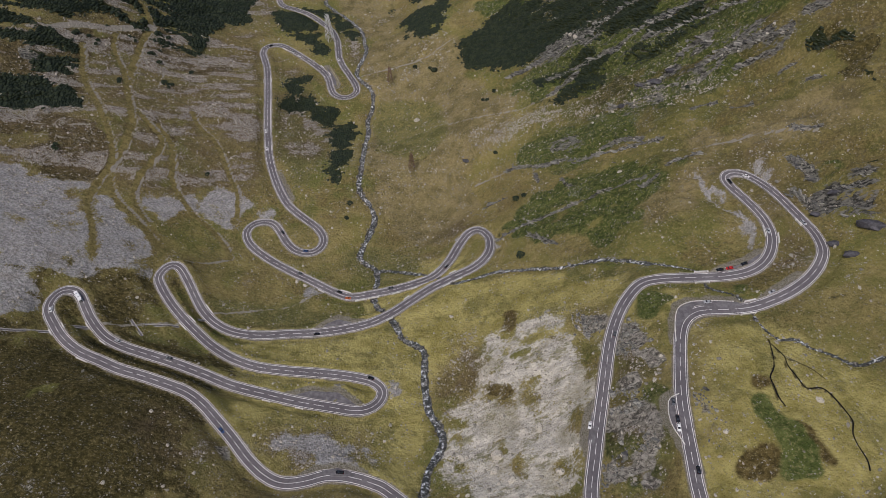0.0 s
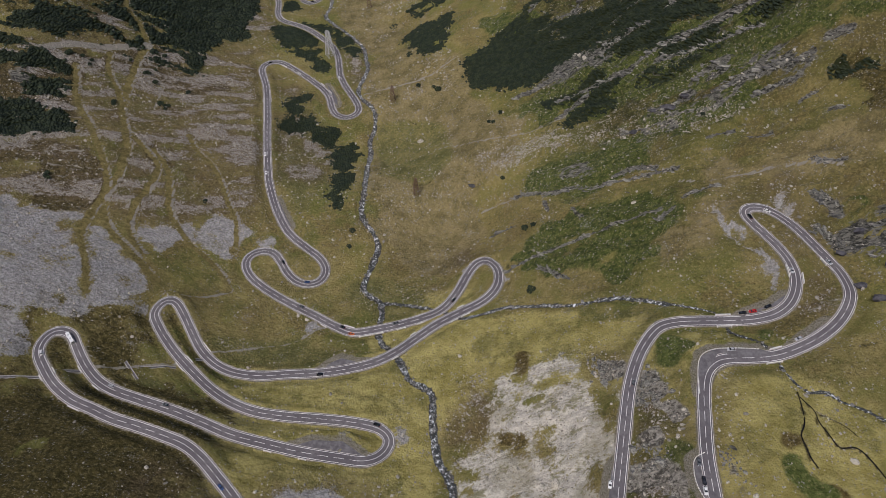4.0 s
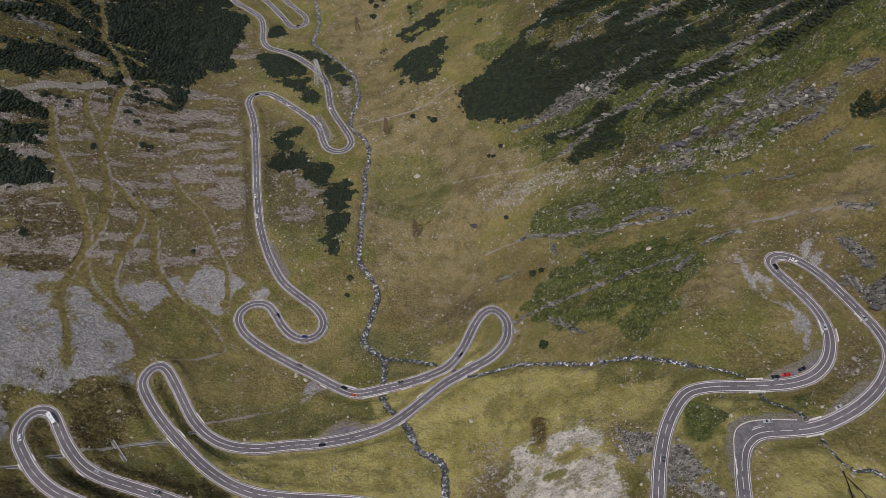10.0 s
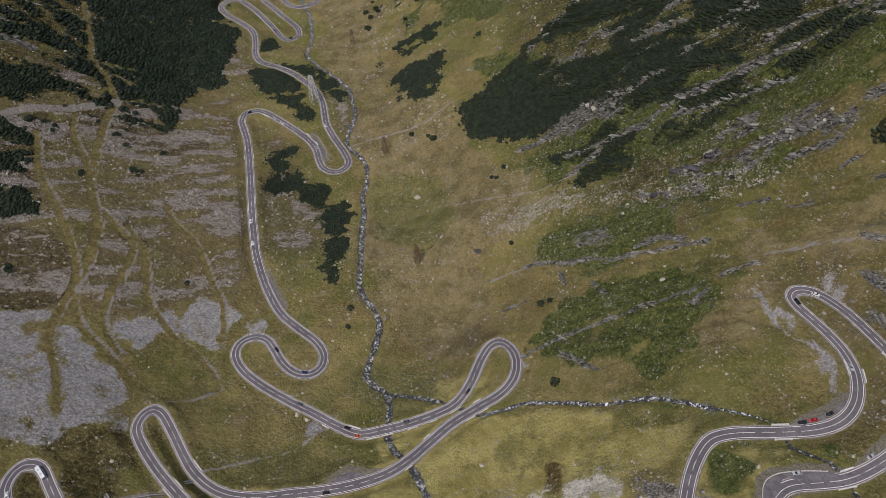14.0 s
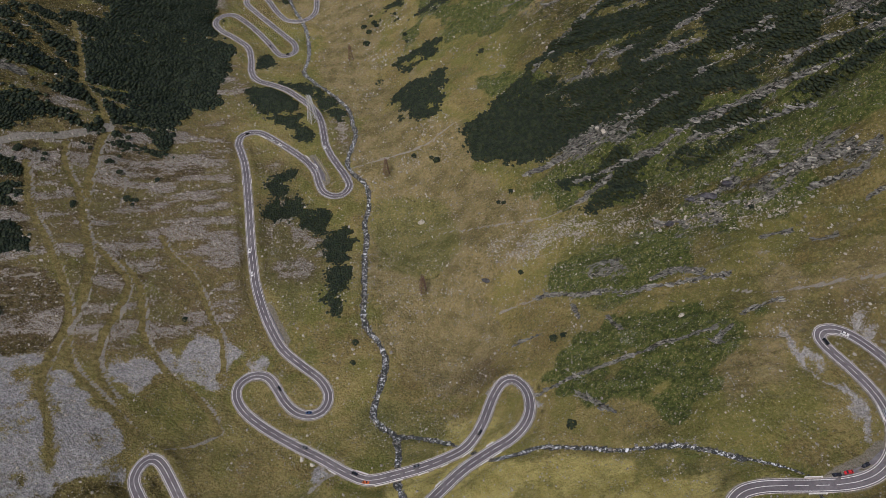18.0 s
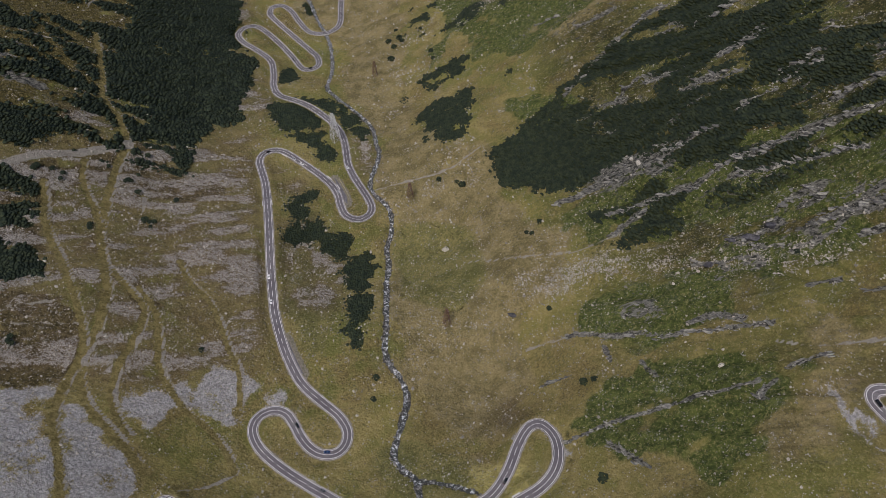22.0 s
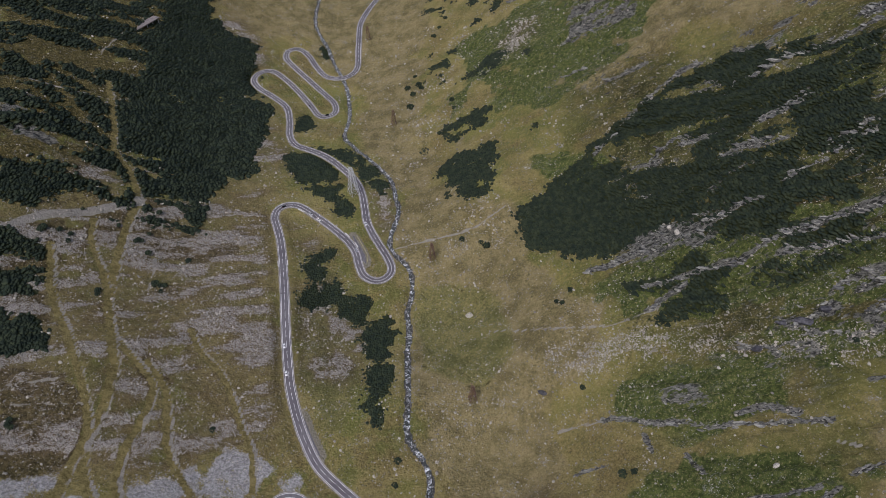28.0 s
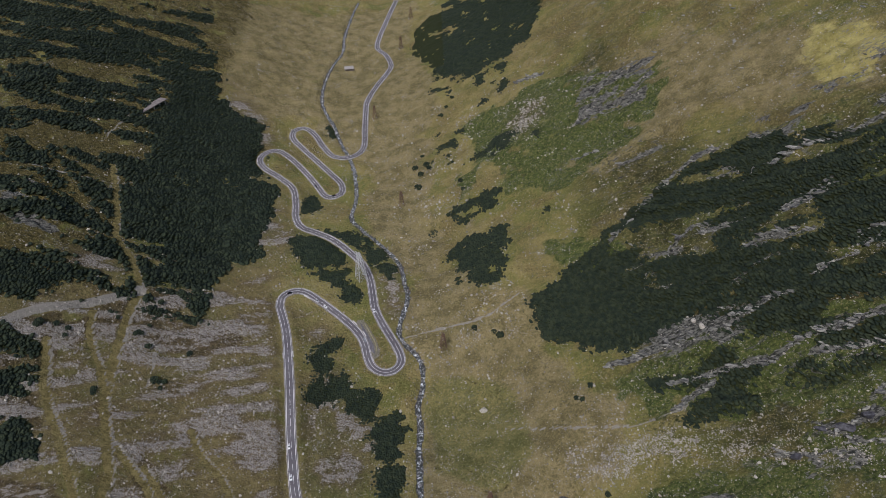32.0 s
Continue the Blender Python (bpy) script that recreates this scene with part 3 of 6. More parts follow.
patch("wet", [(93, 165), (106, 161), (106, 149), (98, 151)], 1.6)
patch("wet", [(117, 252), (134, 236), (116, 220), (106, 226)], 1.6)
patch("wet", [(89, 297), (104, 283), (122, 271), (103, 277)], 1.6)
patch("wet", [(169, 245), (174, 242), (167, 231), (164, 236)], 1.6)
patch("peat", [(144, 141), (149, 142), (152, 135), (148, 119), (128, 121), (134, 131)], 1.8)
patch("peat", [(150, 174), (159, 175), (160, 169), (151, 164), (149, 167)], 1.8)
patch("peat", [(176, 179), (183, 175), (187, 168), (180, 172)], 1.8)
patch("peat", [(163, 175), (168, 174), (167, 167), (163, 167)], 1.8)
patch("peat", [(159, 150), (167, 150), (171, 135), (175, 124), (167, 126), (166, 138)], 1.8)
patch("peat", [(36, 264), (47, 262), (47, 241), (39, 242)], 1.8)
patch("peat", [(57, 234), (70, 222), (68, 215), (58, 228)], 1.8)
patch("peat", [(25, 209), (32, 210), (43, 207), (41, 193), (33, 194), (28, 202)], 1.8)
patch("peat", [(33, 172), (40, 178), (43, 170), (50, 168), (49, 158), (37, 159)], 1.8)
patch("peat", [(-9, 186), (2, 176), (0, 167), (-7, 174)], 1.8)
# yellow-green grass, with the sunlit patch of the valley put into its colour
patch("lush_sunlit", [(-151, 252), (-33, 276), (7, 307), (46, 299), (98, 266), (97, 230), (81, 208), (24, 243), (-9, 231), (-5, 180), (-13, 125), (-48, 138), (-86, 134), (-115, 159), (-144, 189), (-102, 202), (-47, 186), (-32, 205), (-51, 221), (-136, 227)], 7)
patch("lush_sunlit", [(136, 213), (169, 214), (222, 171), (189, 99), (114, 104), (119, 150)], 7)
patch("lush_sunlit", [(114, 252), (149, 243), (167, 224), (132, 219), (112, 170), (104, 208)], 7)
patch("lush_sunlit", [(-61, 314), (32, 339), (6, 294), (-39, 253)], 7)
patch("lush_sunlit", [(-150, 245), (-44, 217), (-55, 194), (-150, 222)], 7)
patch("dry", [(-362, 1242), (-78, 1391), (-90, 1184), (-55, 1041), (-49, 981), (-77, 881), (-43, 762), (-44, 709), (-22, 649), (10, 649), (22, 590), (-7, 551), (-31, 505), (-38, 459), (-68, 459), (-69, 565), (-76, 595), (-85, 624), (-87, 707), (-134, 781), (-130, 905), (-174, 955), (-222, 1022), (-259, 993), (-300, 1007), (-330, 1067)], 7)
patch("dry", [(-69, 580), (-38, 636), (9, 590), (59, 510), (47, 466), (8, 454), (44, 395), (34, 370), (-11, 359), (-49, 379), (-56, 419), (-64, 476)], 7)
patch("dry", [(153, 380), (203, 386), (261, 373), (282, 345), (279, 332), (227, 348), (196, 355), (170, 360)], 7)
patch("pine", [(-409, 580), (-384, 587), (-362, 572), (-334, 551), (-314, 512), (-334, 533), (-350, 534), (-368, 537), (-383, 508)], 2.5)
patch("pine", [(-375, 486), (-354, 497), (-332, 495), (-309, 485), (-299, 460), (-317, 454), (-358, 442)], 2.5)
patch("pine", [(-356, 635), (-332, 671), (-306, 658), (-300, 637), (-322, 635), (-334, 632)], 2.5)
patch("pine", [(-303, 663), (-288, 677), (-282, 657), (-295, 644)], 2.5)
patch("pine", [(-283, 668), (-260, 688), (-233, 700), (-251, 673), (-274, 645)], 2.5)
patch("pine", [(-359, 540), (-338, 547), (-320, 522), (-318, 512), (-349, 507)], 2.5)
patch("pine", [(-342, 487), (-314, 486), (-303, 463), (-331, 456)], 2.5)
patch("pine", [(239, 454), (249, 452), (259, 439), (252, 433), (241, 441)], 2.5)
patch("pine", [(265, 370), (274, 372), (270, 354), (264, 358)], 2.5)
patch("pine", [(231, 307), (248, 312), (264, 316), (261, 305), (243, 305)], 2.5)
patch("pine", [(179, 489), (188, 488), (197, 468), (185, 471)], 2.5)
patch("pine", [(-611, 1045), (-558, 1043), (-366, 1208), (-355, 1132), (-339, 1073), (-326, 1028), (-302, 984), (-274, 984), (-262, 971), (-266, 935), (-266, 902), (-255, 876), (-235, 842), (-226, 840), (-230, 813), (-233, 784), (-232, 750), (-226, 724), (-233, 712), (-279, 688), (-288, 706), (-293, 692), (-312, 686), (-332, 707), (-354, 762), (-353, 797), (-376, 883), (-386, 858), (-414, 873), (-447, 848), (-448, 783), (-467, 754)], 2.5)
patch("pine", [(-424, 726), (-401, 726), (-369, 703), (-332, 687), (-331, 660), (-353, 660), (-403, 626), (-437, 705)], 2.5)
patch("pine", [(-319, 653), (-308, 675), (-288, 659), (-298, 640), (-310, 635)], 2.5)
patch("pine", [(-286, 669), (-269, 685), (-242, 709), (-231, 701), (-246, 683), (-269, 652), (-278, 653)], 2.5)
patch("pine", [(-400, 621), (-355, 646), (-339, 630), (-351, 595), (-387, 589)], 2.5)
patch("pine", [(-366, 550), (-345, 556), (-337, 541), (-357, 528)], 2.5)
patch("pine", [(-338, 480), (-315, 483), (-307, 469), (-326, 454)], 2.5)
patch("pine", [(-200, 750), (-188, 758), (-165, 753), (-150, 740), (-143, 715), (-127, 676), (-126, 662), (-142, 669), (-148, 687), (-169, 689), (-175, 700), (-190, 719)], 2.5)
patch("pine", [(-179, 774), (-145, 770), (-127, 766), (-118, 743), (-97, 708), (-99, 687), (-113, 704), (-125, 733), (-140, 752), (-167, 766)], 2.5)
patch("pine", [(-199, 835), (-191, 846), (-181, 828), (-183, 802), (-194, 800)], 2.5)
patch("pine", [(-165, 602), (-151, 618), (-140, 626), (-136, 613), (-145, 599), (-139, 587), (-125, 572), (-131, 565), (-140, 555), (-151, 544), (-161, 543), (-159, 558), (-155, 577)], 2.5)
patch("pine", [(-130, 560), (-116, 568), (-106, 564), (-104, 551), (-114, 540), (-127, 545)], 2.5)
patch("pine", [(-98, 557), (-87, 557), (-82, 534), (-88, 523), (-83, 494), (-85, 478), (-90, 469), (-102, 480), (-102, 512), (-107, 528)], 2.5)
patch("pine", [(-101, 458), (-94, 485), (-84, 449), (-90, 431), (-100, 437)], 2.5)
patch("pine", [(-192, 1008), (-181, 997), (-175, 973), (-182, 972)], 2.5)
patch("pine", [(-77, 1254), (-24, 1327), (90, 1146), (66, 1064), (37, 1046), (-5, 1041), (-40, 1060), (-61, 1128), (-85, 1163)], 2.5)
patch("pine", [(-44, 727), (-27, 735), (8, 727), (12, 715), (1, 697), (3, 665), (-3, 655), (-31, 660), (-38, 686)], 2.5)
patch("pine", [(15, 625), (38, 637), (42, 647), (73, 653), (92, 671), (138, 694), (179, 701), (211, 687), (232, 672), (266, 663), (213, 527), (181, 528), (150, 546), (131, 552), (107, 558), (99, 549), (72, 555), (54, 561), (38, 583), (19, 599)], 2.5)
patch("pine", [(-42, 786), (-2, 792), (13, 781), (-9, 767), (-37, 767)], 2.5)
patch("pine", [(251, 418), (268, 414), (274, 398), (264, 389), (250, 407)], 2.5)

patch("meadow", [(-65.5, 576.5), (-30.5, 578), (1, 535.5), (6.5, 493), (-17, 468), (-51.5, 483.5), (-68, 526)], 5)
patch("meadow", [(-169.5, 294.5), (-94, 293), (-42.5, 273.5), (-62.5, 258), (-145.5, 271)], 5)
patch("meadow", [(75.5, 285), (122.5, 266.5), (107.5, 247), (72.5, 225), (40, 242.5), (37.5, 288.5)], 5)
patch("meadow", [(-88, 351.5), (-65, 372), (-4.5, 340.5), (-9.5, 315), (-59, 319)], 5)
patch("meadow", [(-212.5, 242.5), (-175.5, 246.5), (-125, 217.5), (-64, 216), (-49, 204), (-121.5, 206.5), (-183, 225.5)], 4)
patch("meadow", [(-69.5, 570.5), (-14, 570), (-1.5, 508.5), (-32.5, 474), (-64.5, 486.5)], 5)
patch("meadow", [(-165.5, 535.5), (-127, 542.5), (-105, 490.5), (-116.5, 421.5), (-145, 463.5)], 5)
patch("stony", [(1, 391), (19.5, 395), (34.5, 382.5), (42.5, 358), (39, 369.5), (26.5, 381.5), (13, 377), (2.5, 361.5), (-4, 332), (-9.5, 337.5), (-4, 365.5)], 1.5)
patch("scree", [(37, 354), (43.5, 345.5), (42, 328), (33.5, 325.5), (32.5, 339)], 1.5)
patch("slab", [(-107, 305), (-104, 316), (-98, 314), (-98, 302.5), (-102, 299)], 1)
patch("stony", [(133.5, 209), (139.5, 210), (136, 188), (130, 158), (129.5, 141), (123.5, 142), (123.5, 159.5), (128, 185.5)], 2)
patch("cliff", [(133.5, 209), (138.5, 209.5), (135, 188), (128.5, 158.5), (128, 141), (123.5, 142), (124, 159), (128.5, 185.5)], 1)
patch("stony", [(95, 220.5), (108, 220.5), (114, 204.5), (113, 178), (96.5, 179.5), (90.5, 181.5), (88.5, 197)], 2)
patch("stony", [(84.5, 169.5), (95, 173), (107.5, 147.5), (106.5, 131), (86.5, 126), (76.5, 137)], 2)
patch("cliff", [(92, 217), (98, 219.5), (94, 195), (89.5, 182), (85, 183.5)], 1)
patch("stony", [(77.5, 250.5), (96, 241), (86.5, 215), (76, 220)], 2)
patch("cliff", [(81.5, 237), (92, 234.5), (86.5, 222), (80.5, 223)], 1)
patch("stony", [(-105, 167.5), (-72, 180), (-43, 172), (-44, 149), (-76, 138), (-95, 150)], 3)
patch("stony", [(-162, 168.5), (-140.5, 182.5), (-117.5, 161.5), (-113, 137), (-139, 139.5)], 3)
patch("stony", [(173, 340), (192, 352), (215.5, 343.5), (227, 317), (217, 320), (200, 338.5), (183, 333), (168.5, 324.5)], 2)
patch("core", [(19.5, 628.5), (54, 637), (85, 632.5), (100, 590), (101.5, 559), (82, 550.5), (26.5, 585.5)], 2)
patch("core", [(100, 664.5), (145, 687), (184, 689), (217.5, 660), (174.5, 651.5), (129, 645.5), (100, 638)], 2)
patch("core", [(-347.5, 761.5), (-300.5, 809.5), (-233, 855.5), (-226.5, 800.5), (-232.5, 755.5), (-226, 719), (-248, 703), (-274, 693.5), (-312.5, 707.5), (-332, 731.5)], 2)
patch("core", [(-369.5, 1014.5), (-341.5, 1056.5), (-312.5, 969), (-270, 973.5), (-249.5, 866), (-295.5, 832.5), (-335.5, 809.5), (-356, 910)], 2)
patch("slab", [(50.5, 242), (59, 259), (68, 260.5), (72.5, 236.5), (66, 215.5), (51, 218)], 2)
patch("slab", [(1, 177), (23.5, 180), (26.5, 138), (3.5, 141.5)], 2)
patch("slab", [(71, 227), (84.5, 203), (80.5, 171), (65, 184)], 2)
patch("dry", [(147, 353), (164, 359.5), (182, 345), (164.5, 327.5), (171, 298.5), (133.5, 308.5)], 4)
patch("dry", [(203.5, 390.5), (233.5, 379), (223, 347), (195, 357)], 5)
patch("scree", [(196.5, 346.5), (209.5, 344.5), (213.5, 326), (209.5, 314), (205.5, 324.5), (198.5, 337)], 2)
patch("stony", [(-342, 661), (-321, 673.5), (-306, 684.5), (-278.5, 692.5), (-248, 701.5), (-227, 725), (-217.5, 789.5), (-205, 761), (-214.5, 712), (-244.5, 685.5), (-275.5, 680.5), (-304, 662.5), (-323, 660)], 2)
patch("stony", [(-234, 759), (-223.5, 821.5), (-193, 754.5), (-199.5, 706.5), (-229.5, 688)], 3)
patch("stony", [(-294, 633.5), (-208.5, 694), (-197, 653.5), (-200, 586.5), (-267, 591)], 3)
# sunlit part of the far east slope, painted as golden and bright grass
patch("dry", [(182.5, 879.5), (287, 738), (264.5, 677.5), (218.5, 703.5), (172.5, 741), (130.5, 742), (84, 732.5), (57, 778.5), (93, 886)], 6)
patch("lush_sunlit", [(238.5, 796), (287, 738), (268.5, 689), (231, 721.5)], 6)
patch("slab", [(2, 168), (4, 190), (15, 192), (24, 172), (22, 142), (10, 142)], 2)
patch("green", [(-26.0, 932.5), (62.0, 941.0), (166.0, 837.5), (130.5, 772.5), (65.0, 744.5), (12.5, 781.0)], 2.5)
patch("rock", [(92.0, 903.0), (158.5, 870.5), (138.0, 812.0), (85.5, 821.5)], 1.0)
patch("green", [(66.5, 523.0), (85.5, 529.0), (141.5, 496.0), (190.5, 471.5), (184.0, 447.0), (128.5, 473.0), (79.0, 494.5)], 2.5)
patch("green", [(157.5, 470.5), (216.5, 518.5), (256.5, 488.0), (259.5, 437.0), (219.0, 440.0)], 2.5)
patch("green", [(88.0, 162.0), (112.0, 168.0), (104.5, 122.5), (79.5, 127.0)], 2.0)

# ---- the ground sheet ----
def axis(lo, hi, step, far_lo, far_hi):
    core = list(np.arange(lo, hi + 0.01, step))
    low, s, p = [], step, lo
    while p > lo - far_lo:
        s *= 1.3
        p -= s
        low.append(p)
    high, s, p = [], step, hi
    while p < hi + far_hi:
        s *= 1.3
        p += s
        high.append(p)
    return np.array(low[::-1] + core + high)


GX = axis(-580, 400, 1.8, 2600, 2600)
GY = np.r_[axis(24, 760, 1.8, 2600, 0), np.arange(763, 1395, 3.0)]
GY = np.r_[GY[GY < 762], np.arange(763, 1395, 3.0)]
far_y, s_y = [], 3.0
while not far_y or far_y[-1] < 4200:
    s_y *= 1.25
    far_y.append((far_y[-1] if far_y else 1393.0) + s_y)
GY = np.r_[GY, far_y]
MX, MY = np.meshgrid(GX, GY)
MZ = land(MX, MY)
COVER = {k: np.zeros(MX.shape, np.float32) for k in ("scree", "slab", "stony", "rock", "green", "heath_shade", "lush_sunlit", "wet", "peat", "blocks", "dry", "meadow", "pine", "core", "cliff", "track", "verge", "bed")}
WX = 1.3 * (fbm(MX, MY, 34, 2, 5) - 0.5) + 0.9 * (fbm(MX, MY, 9, 4, 6) - 0.5)
WY = 1.3 * (fbm(MX, MY, 34, 2, 11) - 0.5) + 0.9 * (fbm(MX, MY, 9, 4, 12) - 0.5)
for cover, poly, warp in PATCHES:
    xs, ys = [p[0] for p in poly], [p[1] for p in poly]
    i0, i1 = np.searchsorted(GY, [min(ys) - 20, max(ys) + 20])
    j0, j1 = np.searchsorted(GX, [min(xs) - 20, max(xs) + 20])
    w = (slice(i0, i1), slice(j0, j1))
    hit = inside(MX[w] + warp * 3 * WX[w], MY[w] + warp * 3 * WY[w], poly)
    COVER[cover][w] = np.maximum(COVER[cover][w], hit)


def soften(a, times):
    for _ in range(times):
        a[1:-1] = 0.25 * a[:-2] + 0.5 * a[1:-1] + 0.25 * a[2:]
        a[:, 1:-1] = 0.25 * a[:, :-2] + 0.5 * a[:, 1:-1] + 0.25 * a[:, 2:]


for key, times in (("scree", 14), ("slab", 24), ("stony", 34), ("rock", 2), ("green", 14), ("heath_shade", 20), ("lush_sunlit", 60), ("wet", 3), ("peat", 4), ("blocks", 3), ("dry", 40), ("meadow", 30), ("pine", 7), ("core", 7), ("cliff", 4)):
    soften(COVER[key], times)


def near_line(line, reach):
    """For the ground's points: distance to a line, and the height of its nearest point."""
    best, height = np.full(MX.shape, 1e9), np.zeros(MX.shape)
    for x, y, z in line:
        i0, i1 = np.searchsorted(GY, [y - reach, y + reach])
        j0, j1 = np.searchsorted(GX, [x - reach, x + reach])
        w = (slice(i0, i1), slice(j0, j1))
        d = np.hypot(MX[w] - x, MY[w] - y)
        less = d < best[w]
        best[w] = np.where(less, d, best[w])
        height[w] = np.where(less, z, height[w])
    return best, height


# uneven ground: tussocks everywhere, ledges on the rock slopes, gullies on the scree
BENCHED = [ROAD_LINES[k] for k in ROAD_LINES]
ALL_ROAD = np.vstack(BENCHED)


def road_at(x, y):
    """Nearest point of a road, its height and its direction."""
    best = None
    for line in ROAD_LINES.values():
        d = np.hypot(line[:, 0] - x, line[:, 1] - y)
        i = int(d.argmin())
        if best is None or d[i] < best[0]:
            j0, j1 = max(0, i - 2), min(len(line) - 1, i + 2)
            best = (float(d[i]), line[i], line[j1] - line[j0])
    return best


PADS = []
for outline in LAY_BYS:
    pad = []
    for (xa, ya), (xb, yb) in zip(outline, outline[1:] + outline[:1]):
        for k in range(6):
            x, y = xa + (xb - xa) * k / 6, ya + (yb - ya) * k / 6
            pad.append((x, y, road_at(x, y)[1][2]))
    PADS.append(pad)
    BENCHED.append(np.array(pad))
road_d, road_z = near_line(np.vstack(BENCHED), 26)
weight_sum, height_sum = np.full(MX.shape, 1e-12), np.zeros(MX.shape)
for x, y, lift in np.c_[np.vstack(BENCHED)[:, :2], np.vstack(BENCHED)[:, 2] - land(*np.vstack(BENCHED)[:, :2].T)][::2]:
    i0, i1 = np.searchsorted(GY, [y - 30, y + 30])
    j0, j1 = np.searchsorted(GX, [x - 30, x + 30])
    w = (slice(i0, i1), slice(j0, j1))
    k = 1 / ((MX[w] - x) ** 2 + (MY[w] - y) ** 2 + 4.0) ** 1.5
    weight_sum[w] += k
    height_sum[w] += k * lift
near_lift = height_sum / weight_sum
calm = step01(4.5, 11, np.minimum(road_d, 30))
ca, sa = math.cos(radians(-20)), math.sin(radians(-20))
RU, RV = MX * ca + MY * sa, -MX * sa + MY * ca
ledge = 1 - np.abs(2 * fbm(RU / 4.5, RV + 6 * fbm(RU, RV, 40, 2, 77), 17, 4, 31) - 1)
cw, sw = math.cos(radians(23)), math.sin(radians(23))
LU, LV = MX * cw + MY * sw, -MX * sw + MY * cw
streak = 0.75 * fbm(LU / 3.6, LV, 8, 5, 44) + 0.25 * fbm(LU / 3.0, LV, 26, 3, 45)
fine_ledge = 1 - np.abs(2 * fbm(RU / 3.5, RV + 3 * fbm(RU, RV, 18, 2, 79), 8, 3, 33) - 1)
rough = (fbm(MX, MY, 14, 4, 3) - 0.5) * 3.0 + (fbm(MX, MY, 60, 3, 8) - 0.5) * 7.0 + (fbm(MX, MY, 5.5, 2, 9) - 0.5) * 1.3
east_slope = step01(40, 120, MX) * step01(250, 330, MY)
crag = np.clip(east_slope * 0.75 + COVER["rock"] + 0.8 * COVER["cliff"], 0, 1.3)
rough = rough + crag * (step01(0.62, 0.95, ledge) * 5.0 - 1.7) + crag * (step01(0.6, 0.95, fine_ledge) - 0.4) * 2.6
west_slope = step01(-170, -235, MX) * step01(300, 380, MY)
rough = rough + west_slope * (streak - 0.5) * 6.0 + COVER["slab"] * (1 - np.abs(2 * fbm(LU / 2.6, LV, 12, 3, 120) - 1) - 0.6) * 3.5
gate = fbm(MX, MY, 55, 3, 91)
# dark turf, thinned at the far upper end to imitate sunlight there
COVER["alp"] = (east_slope * (0.3 + 0.7 * step01(400, 480, MY)) * (0.35 + 0.65 * step01(0.35, 0.6, fbm(MX, MY, 90, 3, 15))) * (1 - 0.7 * step01(695, 745, MY) * step01(90, 190, MX))).astype(np.float32)
COVER["cliff"] *= step01(0.44, 0.56, fbm(MX, MY, 15, 3, 111)).astype(np.float32)
bedding = fbm(RU / 5.0, RV + 3 * fbm(RU, RV, 30, 2, 78), 4.5, 4, 101)
for key, size, amount, lo, hi in (("scree", 9, 1.6, 0.1, 0.9), ("slab", 10, 3.0, 0.1, 0.95), ("green", 12, 2.2, 0.08, 0.9), ("heath_shade", 13, 2.0, 0.08, 0.9), ("pine", 10, 2.4, 0.45, 0.55)):
    frayed = COVER[key] + amount * (fbm(MX, MY, size, 4, 100 + int(size)) - 0.5) * step01(0.02, 0.3, COVER[key])
    COVER[key] = step01(lo, hi, frayed).astype(np.float32)
outcrop = 0.9 * np.maximum(step01(0.88, 0.96, ledge + 0.22 * (gate - 0.5)), step01(0.9, 0.97, fine_ledge + 0.2 * (gate - 0.5)))
named = COVER["rock"] * (0.28 + 0.72 * step01(0.43, 0.56, bedding))
for width, points in LEDGES:
    line = spline(points)
    d, _ = near_line(np.c_[line, line[:, 0]], 14)
    seam = step01(width + 1.2, width * 0.45, d + 1.6 * width * (fbm(RU / 2.5, RV, 6, 3, 66) - 0.42))
    named = np.maximum(named, seam)
COVER["rock"] = np.clip(np.maximum(outcrop * east_slope * step01(390, 440, MY) * (1 - 0.6 * step01(690, 740, MY)) * step01(0.47, 0.58, gate), named), 0, 1).astype(np.float32)
COVER["stony"] = np.clip(COVER["stony"] * np.where(MX < -150, 0.5 + 0.65 * step01(0.4, 0.6, streak), 0.45 + 0.7 * step01(0.42, 0.62, fbm(MX, MY, 11, 4, 47))), 0, 1).astype(np.float32)
# cloud shadow over the west hill and lower bends, painted with the heath colour
hill_shade = step01(-85, -190, MX + 40 * (fbm(MX, MY, 40, 3, 84) - 0.5)) * step01(262, 215, MY)
COVER["heath_shade"] = np.maximum(COVER["heath_shade"], hill_shade * (0.62 + 0.7 * step01(0.4, 0.6, fbm(MX, MY, 38, 4, 83)))).astype(np.float32)
COVER["heath_shade"] = np.maximum(COVER["heath_shade"], 0.5 * step01(-150, -215, MX) * step01(350, 295, MY)).astype(np.float32)
glade = fbm(RU, RV * 2.6, 48, 4, 52)
thin = step01(-235, -265, MX) * step01(560, 640, MY) * step01(960, 900, MY) * step01(0.44, 0.5, fbm(RU, RV * 2.2, 22, 4, 63))
COVER["pine"] = np.maximum(COVER["pine"], thin * (COVER["scree"] < 0.3)).astype(np.float32)
gap = fbm(RU / 3.2, RV + 4 * fbm(RU, RV, 35, 2, 53), 15, 4, 54) + 0.15 * step01(60, 210, MX) + 0.05 * step01(590, 520, MY)
COVER["pine"] *= np.where(MX < 0, 1 - step01(0.7, 0.74, glade) * (MY > 620), 1 - step01(0.63, 0.68, gap) * step01(60, 100, MX)).astype(np.float32)
